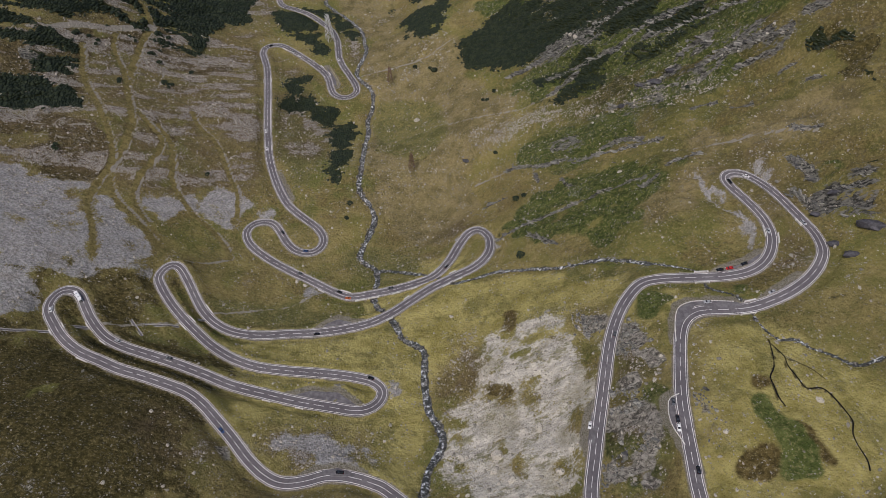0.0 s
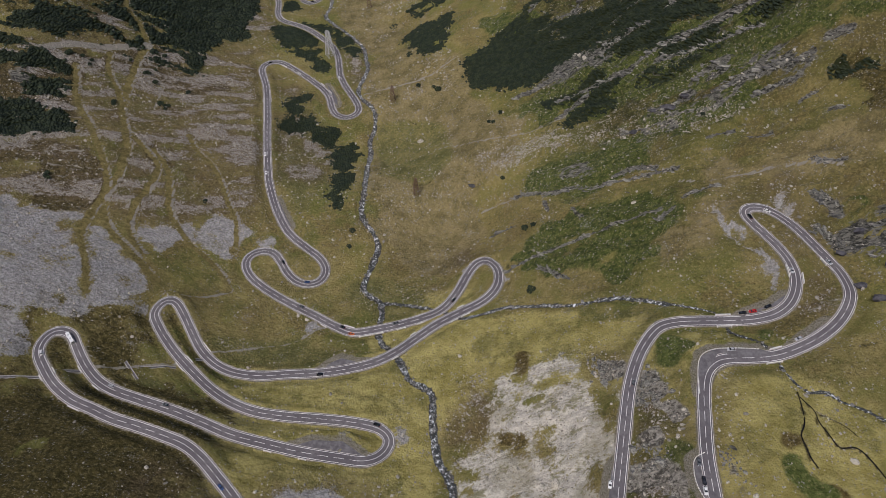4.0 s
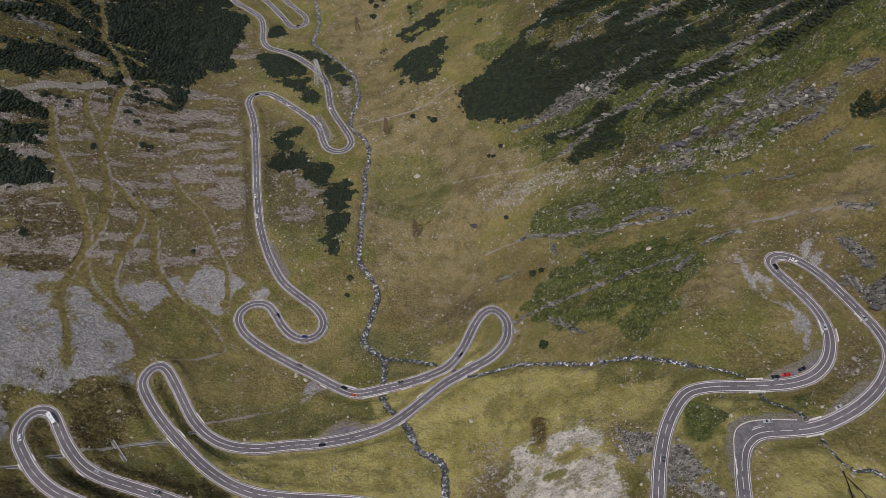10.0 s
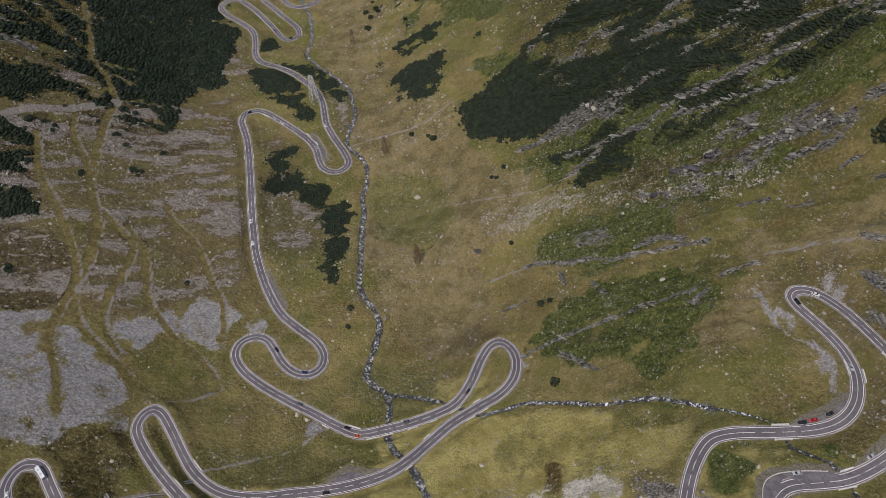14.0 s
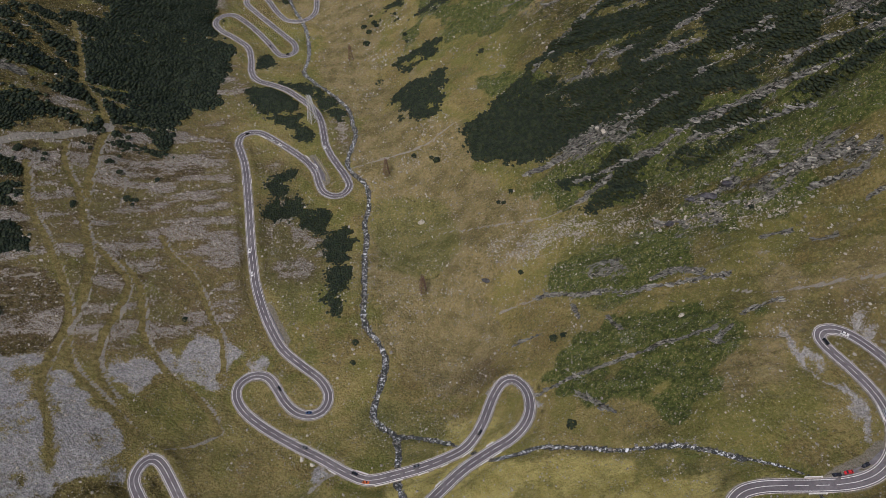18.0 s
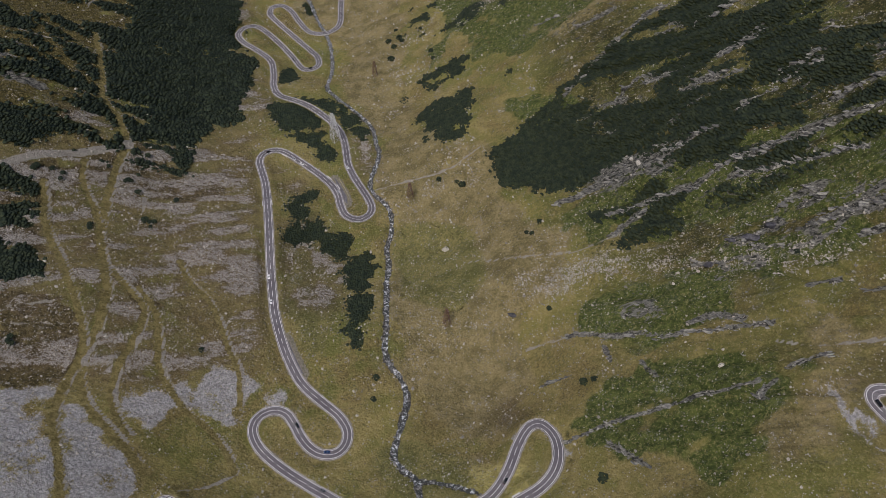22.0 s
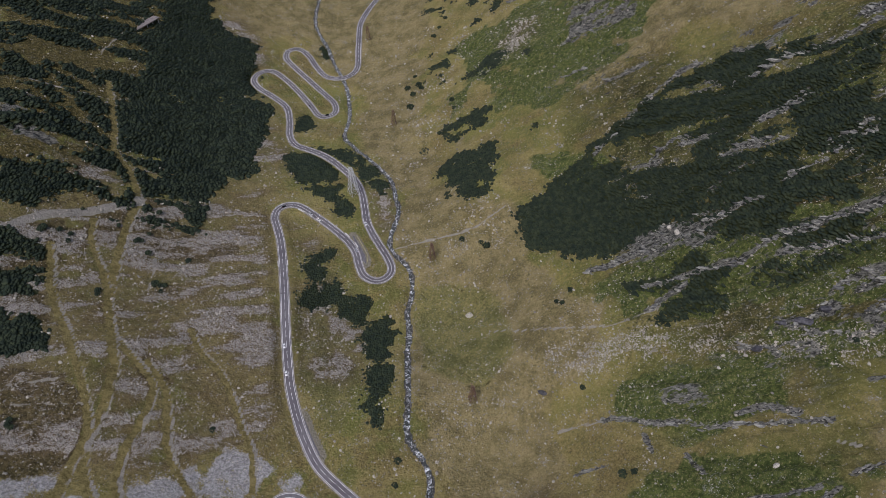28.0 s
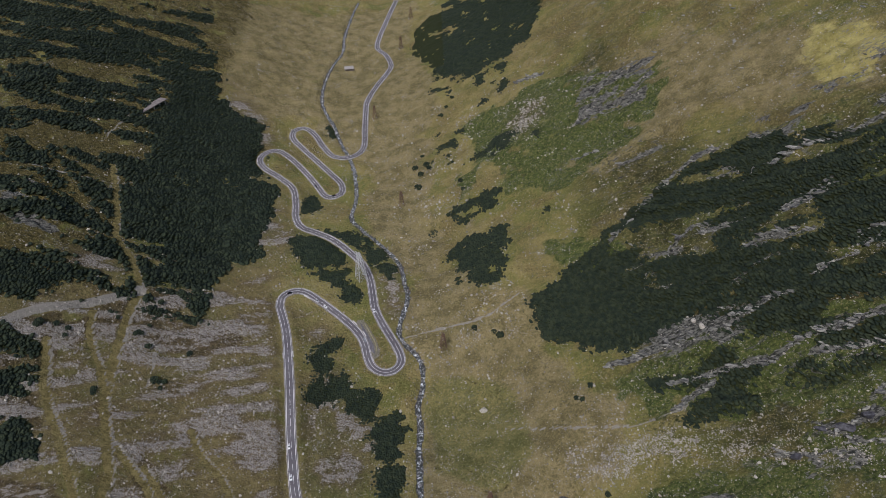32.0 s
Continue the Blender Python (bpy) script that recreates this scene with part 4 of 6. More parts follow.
COVER["green"] = np.maximum(COVER["green"], 0.4 * step01(0.5, 0.62, gap) * east_slope * step01(480, 520, MY) * step01(760, 690, MY) * step01(20, 60, MX)).astype(np.float32)
COVER["green"] = np.maximum(COVER["green"], 0.85 * east_slope * step01(55, 110, MX) * step01(640, 560, MY) * step01(0.47, 0.55, fbm(RU / 2.2, RV, 26, 4, 131)) * step01(0.4, 0.5, fbm(MX, MY, 110, 2, 132))).astype(np.float32)
west_gap = fbm(LU / 3.5, LV + 6 * fbm(LU, LV, 40, 2, 56), 17, 4, 57) + 0.1 * step01(-330, -420, MX) - 0.12 * step01(-350, -310, MX) * step01(680, 730, MY)
COVER["pine"] *= (1 - step01(0.6, 0.66, west_gap) * step01(-225, -240, MX)).astype(np.float32)
COVER["heath_shade"] = np.maximum(COVER["heath_shade"], 0.7 * step01(-300, -340, MX) * step01(560, 640, MY)).astype(np.float32)
core = step01(0.45, 0.55, COVER.pop("core") + 1.2 * (fbm(MX, MY, 9, 4, 55) - 0.5))
COVER["pine"] = np.maximum(COVER["pine"], core * (1 - 0.8 * step01(0.66, 0.7, gap) * step01(80, 120, MX))).astype(np.float32)
tufts = step01(-75, -45, MX) * step01(70, 30, MX) * step01(640, 700, MY) * step01(1150, 1050, MY) * step01(0.6, 0.63, fbm(MX, MY, 13, 3, 93)) * step01(0.48, 0.55, fbm(MX, MY, 60, 2, 94))
COVER["pine"] = np.maximum(COVER["pine"], tufts).astype(np.float32)
scrub = east_slope * step01(430, 520, MY) * step01(0.53, 0.57, fbm(RU, RV * 2.2, 30, 4, 58) + 0.03 + 0.085 * step01(130, 200, MX)) * step01(0.42, 0.5, fbm(MX, MY, 130, 2, 59) + 0.2 * step01(130, 200, MX))
COVER["pine"] = np.maximum(COVER["pine"], 0.9 * scrub * (1 - COVER["rock"]) * (COVER["dry"] < 0.4) * (COVER["lush_sunlit"] < 0.15) * (MY < 640)).astype(np.float32)
MZ = MZ + rough * calm
bank, bench = step01(25, 5, road_d), step01(11.5, 4.0, road_d)
MZ = np.where(road_d < 26, MZ + (near_lift - 0.65 * rough * calm) * bank, MZ)
MZ = np.where(road_d < 26, MZ * (1 - bench) + (road_z - 0.45) * bench, MZ)
COVER["verge"] = step01(5.6, 3.4, road_d).astype(np.float32)
for line, half in STREAMS:
    d, _ = near_line(np.c_[line, line[:, 0]], 12)
    MZ = MZ - 1.4 * min(1.0, half / 1.6) * step01(half * 2.0 + 1, half * 0.7, d) * step01(4.5, 8, road_d)
    if half > 1:
        COVER["bed"] = np.maximum(COVER["bed"], step01(half + 0.6, half * 0.5, d * np.where((half < 2) & (MX > 128), 1.6, 1.0) + 3.0 * (fbm(MX, MY, 7, 3, 69) - 0.5))).astype(np.float32)
    else:
        COVER["heath_shade"] = np.maximum(COVER["heath_shade"], 0.8 * step01(1.3, 0.4, d)).astype(np.float32)
# turf folds: a shallow dip, with crease shading painted in dark brown
for points in CREASES:
    line = spline(points)
    d, _ = near_line(np.c_[line, line[:, 0]], 12)
    d = d + 2.2 * (fbm(MX, MY, 7, 3, 70) - 0.5)
    MZ = MZ - 0.8 * step01(2.2, 0.3, d)
    COVER["heath_shade"] = np.maximum(COVER["heath_shade"], 0.42 * step01(1.4, 0.3, d)).astype(np.float32)
COVER["path"] = np.zeros(MX.shape, np.float32)
for points, half in TRACKS:
    line = spline(points)
    d, _ = near_line(np.c_[line, line[:, 0]], 12)
    if half > 1.25:
        COVER["track"] = np.maximum(COVER["track"], step01(half * 1.3 + 1.2, half * 0.8, d)).astype(np.float32)
        d, _ = near_line(np.c_[line + sides_of(line) * (half + 0.8), line[:, 0]], 12)
    COVER["path"] = np.maximum(COVER["path"], step01(1.7, 0.4, d + 1.6 * (fbm(MX, MY, 5, 3, 62) - 0.5)) * (0.68 + 0.32 * step01(0.42, 0.55, fbm(MX, MY, 30, 2, 61)))).astype(np.float32)
line = spline(TRACK_J)
d, _ = near_line(np.c_[line, line[:, 0]], 12)
COVER["scree"] = np.maximum(COVER["scree"], 0.8 * step01(2.6, 0.9, d + 2.5 * (fbm(MX, MY, 6, 3, 67) - 0.5))).astype(np.float32)
line = spline(DIRT_ROAD)
d, _ = near_line(np.c_[line, line[:, 0]], 12)
COVER["path"] = np.maximum(COVER["path"], 0.8 * step01(4.6, 3.0, d)).astype(np.float32)
COVER["stony"] *= 1 - step01(0.2, 0.7, COVER["track"])
COVER["pine"] *= (1 - step01(0.3, 0.7, COVER["track"])) * (1 - COVER["verge"])


def ground_z(x, y):
    """Height of the finished ground at points of the plan."""
    x, y = np.asarray(x, float), np.asarray(y, float)
    j, i = np.clip(np.searchsorted(GX, x) - 1, 0, len(GX) - 2), np.clip(np.searchsorted(GY, y) - 1, 0, len(GY) - 2)
    fx, fy = (x - GX[j]) / (GX[j + 1] - GX[j]), (y - GY[i]) / (GY[i + 1] - GY[i])
    return (MZ[i, j] * (1 - fx) + MZ[i, j + 1] * fx) * (1 - fy) + (MZ[i + 1, j] * (1 - fx) + MZ[i + 1, j + 1] * fx) * fy


def cover_at(key, x, y):
    j, i = np.clip(np.searchsorted(GX, x), 0, len(GX) - 1), np.clip(np.searchsorted(GY, y), 0, len(GY) - 1)
    return COVER[key][i, j]


# ---- materials ----
class Tree:
    """Short-hand for a node material."""

    def __init__(self, name, roughness=0.9, specular=0.2):
        self.m = bpy.data.materials.new(name)
        self.m.use_nodes = True
        self.t = self.m.node_tree
        self.bsdf = self.t.nodes["Principled BSDF"]
        self.bsdf.inputs["Roughness"].default_value = roughness
        self.bsdf.inputs["Specular IOR Level"].default_value = specular
        self.where = self.t.nodes.new("ShaderNodeNewGeometry").outputs["Position"]

    def put(self, socket, value):
        if hasattr(value, "links"):
            self.t.links.new(value, socket)
        else:
            socket.default_value = value if not isinstance(value, tuple) or len(value) != 3 or socket.type != "RGBA" else (*value, 1)

    def node(self, kind, **inputs):
        n = self.t.nodes.new(kind)
        for key, value in inputs.items():
            self.put(n.inputs[key.replace("_", " ")], value)
        return n

    def noise(self, scale, detail=4.0, rough=0.55, where=None, distortion=0.0):
        return self.node("ShaderNodeTexNoise", Vector=where or self.where, Scale=scale, Detail=detail, Roughness=rough, Distortion=distortion).outputs["Fac"]

    def stretch(self, angle, sx, sy, sz=1.0):
        n = self.node("ShaderNodeMapping", Vector=self.where, Rotation=(0, 0, radians(angle)), Scale=(sx, sy, sz))
        return n.outputs["Vector"]

    def cells(self, scale, where=None, feature="F1", out="Distance"):
        n = self.t.nodes.new("ShaderNodeTexVoronoi")
        n.feature = feature
        self.put(n.inputs["Vector"], where or self.where)
        n.inputs["Scale"].default_value = scale
        return n.outputs[out]

    def attr(self, name):
        n = self.t.nodes.new("ShaderNodeAttribute")
        n.attribute_name = name
        return n.outputs["Fac"]

    def math(self, op, a, b=0.0):
        n = self.t.nodes.new("ShaderNodeMath")
        n.operation = op
        self.put(n.inputs[0], a)
        self.put(n.inputs[1], b)
        return n.outputs[0]

    def ramp(self, v, lo, hi):
        n = self.t.nodes.new("ShaderNodeMapRange")
        n.interpolation_type = "SMOOTHSTEP"
        self.put(n.inputs["Value"], v)
        n.inputs["From Min"].default_value, n.inputs["From Max"].default_value = lo, hi
        return n.outputs["Result"]

    def mix(self, f, a, b):
        n = self.t.nodes.new("ShaderNodeMix")
        n.data_type = "RGBA"
        self.put(n.inputs[0], f)
        self.put(n.inputs[6], a)
        self.put(n.inputs[7], b)
        return n.outputs[2]

    def finish(self, colour, height=None, distance=0.3, strength=0.6):
        self.put(self.bsdf.inputs["Base Color"], colour)
        if height is not None:
            bump = self.node("ShaderNodeBump", Height=height, Strength=strength, Distance=distance)
            self.t.links.new(bump.outputs["Normal"], self.bsdf.inputs["Normal"])
        return self.m


def ground_material():
    g = Tree("alpine_ground", 0.95, 0.1)
    big, mid, small, tiny = g.noise(0.012, 5), g.noise(0.06, 7, 0.66), g.noise(0.3, 6, 0.66), g.noise(1.1, 5, 0.7)
    wide = g.noise(0.03, 6, 0.65)
    grass = g.mix(g.ramp(mid, 0.36, 0.62), (0.17, 0.144, 0.049), (0.305, 0.251, 0.093))
    grass = g.mix(g.ramp(big, 0.44, 0.6), grass, g.mix(g.ramp(mid, 0.4, 0.65), (0.135, 0.14, 0.037), (0.26, 0.228, 0.068)))
    grass = g.mix(g.math("MULTIPLY", g.ramp(wide, 0.5, 0.62), 0.7), grass, g.mix(mid, (0.135, 0.102, 0.037), (0.2, 0.15, 0.062)))
    grass = g.mix(g.math("MULTIPLY", g.ramp(wide, 0.46, 0.36), 0.6), grass, g.mix(mid, (0.145, 0.155, 0.038), (0.32, 0.268, 0.083)))

    def blend(base, name, colour, spread_by=0.7, by=None, lo=0.32, hi=0.68):
        edge = g.math("ADD", g.attr(name), g.math("MULTIPLY", g.math("SUBTRACT", by or mid, 0.5), spread_by))
        return g.mix(g.ramp(edge, lo, hi), base, colour)

    c = grass
    fine = g.noise(0.55, 7, 0.75)
    grit = g.noise(2.0, 4, 0.7)
    far_var = g.noise(0.025, 5, 0.6)
    c = g.mix(g.math("MULTIPLY", g.attr("alp"), g.ramp(far_var, 0.22, 0.5)), c, g.mix(g.ramp(mid, 0.38, 0.6), (0.034, 0.037, 0.013), (0.09, 0.078, 0.028)))
    c = blend(c, "dry", g.mix(g.ramp(mid, 0.36, 0.62), (0.155, 0.128, 0.053), (0.285, 0.231, 0.106)), 2.6, far_var)
    c = blend(c, "meadow", g.mix(g.ramp(mid, 0.36, 0.62), (0.115, 0.117, 0.037), (0.215, 0.19, 0.067)), 1.4, wide)
    # brighter than the grass itself: sun through a cloud gap is painted in
    c = blend(c, "lush_sunlit", g.mix(g.ramp(mid, 0.34, 0.64), (0.275, 0.238, 0.068), (0.475, 0.405, 0.142)), 2.0, wide)
    c = g.mix(g.math("MULTIPLY", g.math("MULTIPLY", g.attr("lush_sunlit"), 0.6), g.ramp(g.noise(0.045, 7, 0.7), 0.51, 0.6)), c, g.mix(g.ramp(small, 0.36, 0.64), (0.09, 0.098, 0.03), (0.2, 0.185, 0.06)))
    c = blend(c, "green", g.mix(g.ramp(small, 0.36, 0.64), (0.044, 0.062, 0.016), (0.112, 0.132, 0.034)), 1.8, mid, 0.2, 0.75)
    # brown heath, darkened so that it also carries the painted cloud shadow
    c = blend(c, "heath_shade", g.mix(g.ramp(small, 0.36, 0.64), (0.05, 0.043, 0.014), (0.115, 0.092, 0.03)), 2.4)
    c = blend(c, "peat", g.mix(g.ramp(small, 0.36, 0.64), (0.07, 0.053, 0.018), (0.15, 0.112, 0.038)), 1.6, mid)
    c = blend(c, "wet", g.mix(g.ramp(small, 0.36, 0.64), (0.065, 0.088, 0.02), (0.13, 0.152, 0.042)), 1.5, mid)
    # tussocks, bare soil and bleached grass
    c = g.mix(g.math("MULTIPLY", g.math("MULTIPLY", g.ramp(fine, 0.5, 0.62), g.ramp(wide, 0.3, 0.6)), g.math("SUBTRACT", 0.8, g.math("MULTIPLY", g.attr("lush_sunlit"), 0.5))), c, g.mix(0.7, c, (0.024, 0.024, 0.008)))
    c = g.mix(g.math("MULTIPLY", g.ramp(fine, 0.48, 0.38), 0.75), c, g.mix(0.6, c, (0.38, 0.315, 0.15)))
    c = g.mix(g.math("MULTIPLY", g.ramp(grit, 0.5, 0.66), g.math("SUBTRACT", 0.58, g.math("MULTIPLY", g.attr("lush_sunlit"), 0.36))), c, g.mix(0.65, c, (0.03, 0.028, 0.012)))
    # stones showing through the turf
    stone_colour = g.mix(g.noise(0.8, 3), (0.22, 0.2, 0.175), (0.48, 0.45, 0.41))
    few = g.math("MULTIPLY", g.ramp(g.cells(0.6), 0.36, 0.22), g.ramp(g.noise(0.11, 7, 0.8), 0.54, 0.6))
    c = g.mix(few, c, stone_colour)
    gravel = g.mix(g.ramp(grit, 0.38, 0.6), (0.15, 0.131, 0.11), (0.46, 0.42, 0.365))
    streaks = g.noise(0.42, 7, 0.75, g.stretch(-23, 0.34, 1.0))
    speckle = g.noise(1.3, 5, 0.75)
    stony = g.math("ADD", g.math("MULTIPLY", g.attr("stony"), 0.26), g.math("ADD", g.math("MULTIPLY", streaks, 0.34), g.math("ADD", g.math("MULTIPLY", fine, 0.24), g.math("MULTIPLY", speckle, 0.42))))
    c = g.mix(g.math("MULTIPLY", g.attr("stony"), g.ramp(mid, 0.22, 0.5)), c, g.mix(0.85, c, g.mix(g.ramp(small, 0.38, 0.62), (0.07, 0.05, 0.028), (0.15, 0.112, 0.066))))
    c = g.mix(g.ramp(stony, 0.73, 0.765), c, gravel)
    # scree
    rub = g.mix(g.ramp(g.noise(0.6, 8, 0.82), 0.4, 0.6), (0.22, 0.21, 0.2), (0.47, 0.45, 0.425))
    rub = g.mix(g.math("MULTIPLY", g.ramp(g.noise(0.16, 6, 0.7, g.stretch(-30, 0.4, 1.0)), 0.5, 0.62), 0.8), rub, g.mix(0.35, rub, (0.15, 0.13, 0.07)))
    turf = g.math("ADD", g.math("MULTIPLY", g.noise(0.05, 7, 0.72), 0.5), g.math("ADD", g.math("MULTIPLY", fine, 0.25), g.math("MULTIPLY", speckle, 0.25)))
    c = g.mix(g.ramp(g.math("ADD", g.math("MULTIPLY", g.attr("scree"), 0.8), g.math("MULTIPLY", g.math("SUBTRACT", turf, 0.5), 4.6)), 0.34, 0.6), c, rub)
    # pale glacier-worn slabs, their tone lifted above the scree for the sun on them
    flow = g.noise(0.25, 8, 0.78, g.stretch(-24, 0.3, 1.0))
    sunlit_slab = g.mix(g.ramp(flow, 0.4, 0.6), (0.46, 0.425, 0.355), (0.72, 0.675, 0.57))
    sunlit_slab = g.mix(g.math("MULTIPLY", g.ramp(fine, 0.52, 0.68), 0.45), sunlit_slab, (0.26, 0.24, 0.2))
    sunlit_slab = g.mix(g.math("MULTIPLY", g.ramp(wide, 0.5, 0.6), 0.45), sunlit_slab, (0.3, 0.265, 0.16))
    sunlit_slab = g.mix(g.math("MULTIPLY", g.ramp(g.noise(0.11, 7, 0.75, g.stretch(-24, 0.4, 1.0)), 0.47, 0.4), 0.75), sunlit_slab, g.mix(fine, (0.13, 0.125, 0.045), (0.24, 0.215, 0.09)))
    c = g.mix(g.ramp(g.math("ADD", g.math("MULTIPLY", g.attr("slab"), 0.85), g.math("ADD", g.math("MULTIPLY", g.math("SUBTRACT", turf, 0.5), 2.2), g.math("MULTIPLY", g.math("SUBTRACT", fine, 0.5), 2.6))), 0.28, 0.74), c, sunlit_slab)
    # rock ledges
    strata = g.noise(0.4, 8, 0.75, g.stretch(20, 0.3, 1.6))
    bare = g.mix(g.ramp(strata, 0.42, 0.58), (0.034, 0.034, 0.03), (0.19, 0.182, 0.155))
    c = blend(c, "rock", bare, 1.8, strata, 0.4, 0.6)
    # broken rock faces beside the road
    crack = g.noise(0.4, 8, 0.75, g.stretch(75, 0.6, 1.1), 0.8)
    face = g.mix(g.ramp(crack, 0.4, 0.58), (0.075, 0.068, 0.056), g.mix(g.ramp(small, 0.35, 0.65), (0.24, 0.22, 0.18), (0.43, 0.4, 0.34)))
    c = blend(c, "cliff", face, 2.4, wide, 0.55, 0.8)
    # thin beds of rock showing in the turf of the east slope
    beds = g.noise(0.16, 7, 0.7, g.stretch(20, 0.22, 1.3), 0.6)
    shown = g.math("MULTIPLY", g.attr("alp"), g.math("MULTIPLY", g.ramp(g.noise(0.035, 4, 0.6), 0.4, 0.54), g.math("SUBTRACT", 1.0, g.attr("lush_sunlit"))))
    c = g.mix(g.math("MULTIPLY", shown, g.ramp(beds, 0.555, 0.6)), c, bare)
    c = g.mix(g.math("MULTIPLY", g.math("MULTIPLY", g.attr("alp"), 0.75), g.ramp(beds, 0.45, 0.4)), c, g.mix(0.7, c, (0.022, 0.026, 0.01)))
    c = blend(c, "track", g.mix(g.ramp(small, 0.4, 0.6), (0.15, 0.122, 0.044), (0.23, 0.187, 0.074)), 0.8, small)
    c = blend(c, "path", g.mix(small, (0.2, 0.18, 0.14), (0.38, 0.35, 0.3)), 0.9, fine)
    c = blend(c, "verge", g.mix(g.ramp(grit, 0.35, 0.65), (0.12, 0.105, 0.062), (0.3, 0.275, 0.225)), 1.6, mid, 0.42, 0.9)
    c = blend(c, "bed", g.mix(g.ramp(grit, 0.42, 0.66), (0.03, 0.03, 0.026), (0.2, 0.19, 0.175)), 0.8, small)
    c = blend(c, "pine", g.mix(small, (0.017, 0.024, 0.01), (0.04, 0.044, 0.017)), 1.4, small)
    lumps = g.math("ADD", small, g.math("MULTIPLY", fine, 0.8))
    return g.finish(c, lumps, 2.2, 1.0)


def plain(name, colour, roughness=0.7, vary=0.25, scale=1.5, specular=0.3, metallic=0.0):
    g = Tree(name, roughness, specular)
    g.bsdf.inputs["Metallic"].default_value = metallic
    dark = tuple(v * (1 - vary) for v in colour)
    light = tuple(min(1.0, v * (1 + vary)) for v in colour)
    f = g.noise(scale, 5, 0.6)
    return g.finish(g.mix(g.ramp(f, 0.3, 0.7), dark, light), g.noise(scale * 4, 3), 0.05, 0.3)


def asphalt_material():
    g = Tree("asphalt", 0.8, 0.3)
    c = g.mix(g.ramp(g.noise(0.05, 4), 0.35, 0.65), (0.108, 0.097, 0.101), (0.15, 0.136, 0.138))
    c = g.mix(g.ramp(g.noise(0.6, 5, 0.6), 0.4, 0.75), c, (0.085, 0.077, 0.08))
    return g.finish(c, g.noise(6, 3), 0.02, 0.3)


def water_material():
    g = Tree("running_water", 0.4, 0.25)
    foam = g.ramp(g.noise(0.42, 6, 0.8), 0.53, 0.58)
    c = g.mix(foam, g.mix(g.noise(0.3, 4), (0.02, 0.024, 0.024), (0.06, 0.062, 0.055)), (0.75, 0.77, 0.78))
    g.put(g.bsdf.inputs["Roughness"], g.math("ADD", g.math("MULTIPLY", foam, 0.4), 0.35))
    return g.finish(c, g.noise(1.2, 4), 0.3, 0.7)


def pine_material():
    g = Tree("dwarf_pine_needles", 0.85, 0.15)
    c = g.mix(g.ramp(g.noise(0.25, 4), 0.35, 0.7), (0.017, 0.025, 0.016), (0.04, 0.05, 0.025))
    return g.finish(c, g.noise(2.5, 4, 0.7), 0.3, 0.6)


def stone_material():
    g = Tree("weathered_stone", 0.9, 0.2)
    tone = g.node("ShaderNodeNewGeometry").outputs["Random Per Island"]
    c = g.mix(tone, (0.19, 0.172, 0.14), (0.5, 0.455, 0.37))
    c = g.mix(g.ramp(g.noise(1.5, 4), 0.5, 0.7), c, (0.12, 0.115, 0.1))
    return g.finish(c, g.noise(3, 4), 0.1, 0.5)


def ledge_material():
    g = Tree("ledge_rock", 0.9, 0.2)
    tone = g.node("ShaderNodeNewGeometry").outputs["Random Per Island"]
    beds = g.noise(0.6, 7, 0.75, g.stretch(20, 0.3, 1.5, 2.0))
    c = g.mix(g.ramp(beds, 0.4, 0.6), g.mix(tone, (0.045, 0.045, 0.047), (0.1, 0.097, 0.095)), g.mix(tone, (0.15, 0.145, 0.122), (0.36, 0.345, 0.285)))
    return g.finish(c, g.noise(2, 4), 0.3, 0.7)


M_GROUND, M_ASPHALT, M_WATER, M_PINE, M_STONE = ground_material(), asphalt_material(), water_material(), pine_material(), stone_material()
M_LINE = plain("road_paint", (0.8, 0.78, 0.74), 0.6, 0.18, 2.0)
M_LEDGE = ledge_material()
M_WET = plain("wet_stone", (0.165, 0.16, 0.152), 0.5, 0.6, 1.6, 0.5)
M_PEAT = plain("peaty_water", (0.02, 0.016, 0.01), 0.15, 0.3, 1.0, 0.5)
M_LAYBY = plain("grey_gravel", (0.125, 0.116, 0.118), 0.9, 0.3, 0.4)
M_KERB = plain("worn_kerb_concrete", (0.46, 0.42, 0.38), 0.9, 0.4, 0.35)
M_CONCRETE = plain("pale_concrete", (0.38, 0.36, 0.33), 0.85, 0.25, 0.8)


# ---- mesh helpers ----
def mesh_from(name, verts, faces, material, smooth=False):
    me = bpy.data.meshes.new(name)
    me.from_pydata(verts, [], faces)
    me.materials.append(material)
    if smooth:
        me.polygons.foreach_set("use_smooth", [True] * len(me.polygons))
    me.update()
    return me


def part(name, me, parent, label=""):
    ob = new(name, me)
    ob.parent = parent
    return tagged(ob, label)


def ribbon(line, offsets, lifts):
    """Vertices and faces of a strip along a line: offsets to its left, with a lift each."""
    n = sides_of(line)
    rows = [np.c_[line[:, :2] + n * o, line[:, 2] + h] for o, h in zip(offsets, lifts)]
    k, m = len(line), len(offsets)
    verts = np.stack(rows, 1).reshape(-1, 3).tolist()
    faces = [(i * m + j, i * m + j + 1, (i + 1) * m + j + 1, (i + 1) * m + j) for i in range(k - 1) for j in range(m - 1)]
    return verts, [f[::-1] for f in faces]


# ---- ground ----
ny, nx = MX.shape
idx = np.arange(ny * nx).reshape(ny, nx)
quads = np.stack([idx[:-1, :-1], idx[:-1, 1:], idx[1:, 1:], idx[1:, :-1]], -1).reshape(-1, 4)
ground_mesh = mesh_from("ground", np.stack([MX, MY, MZ], -1).reshape(-1, 3).tolist(), quads.tolist(), M_GROUND, True)
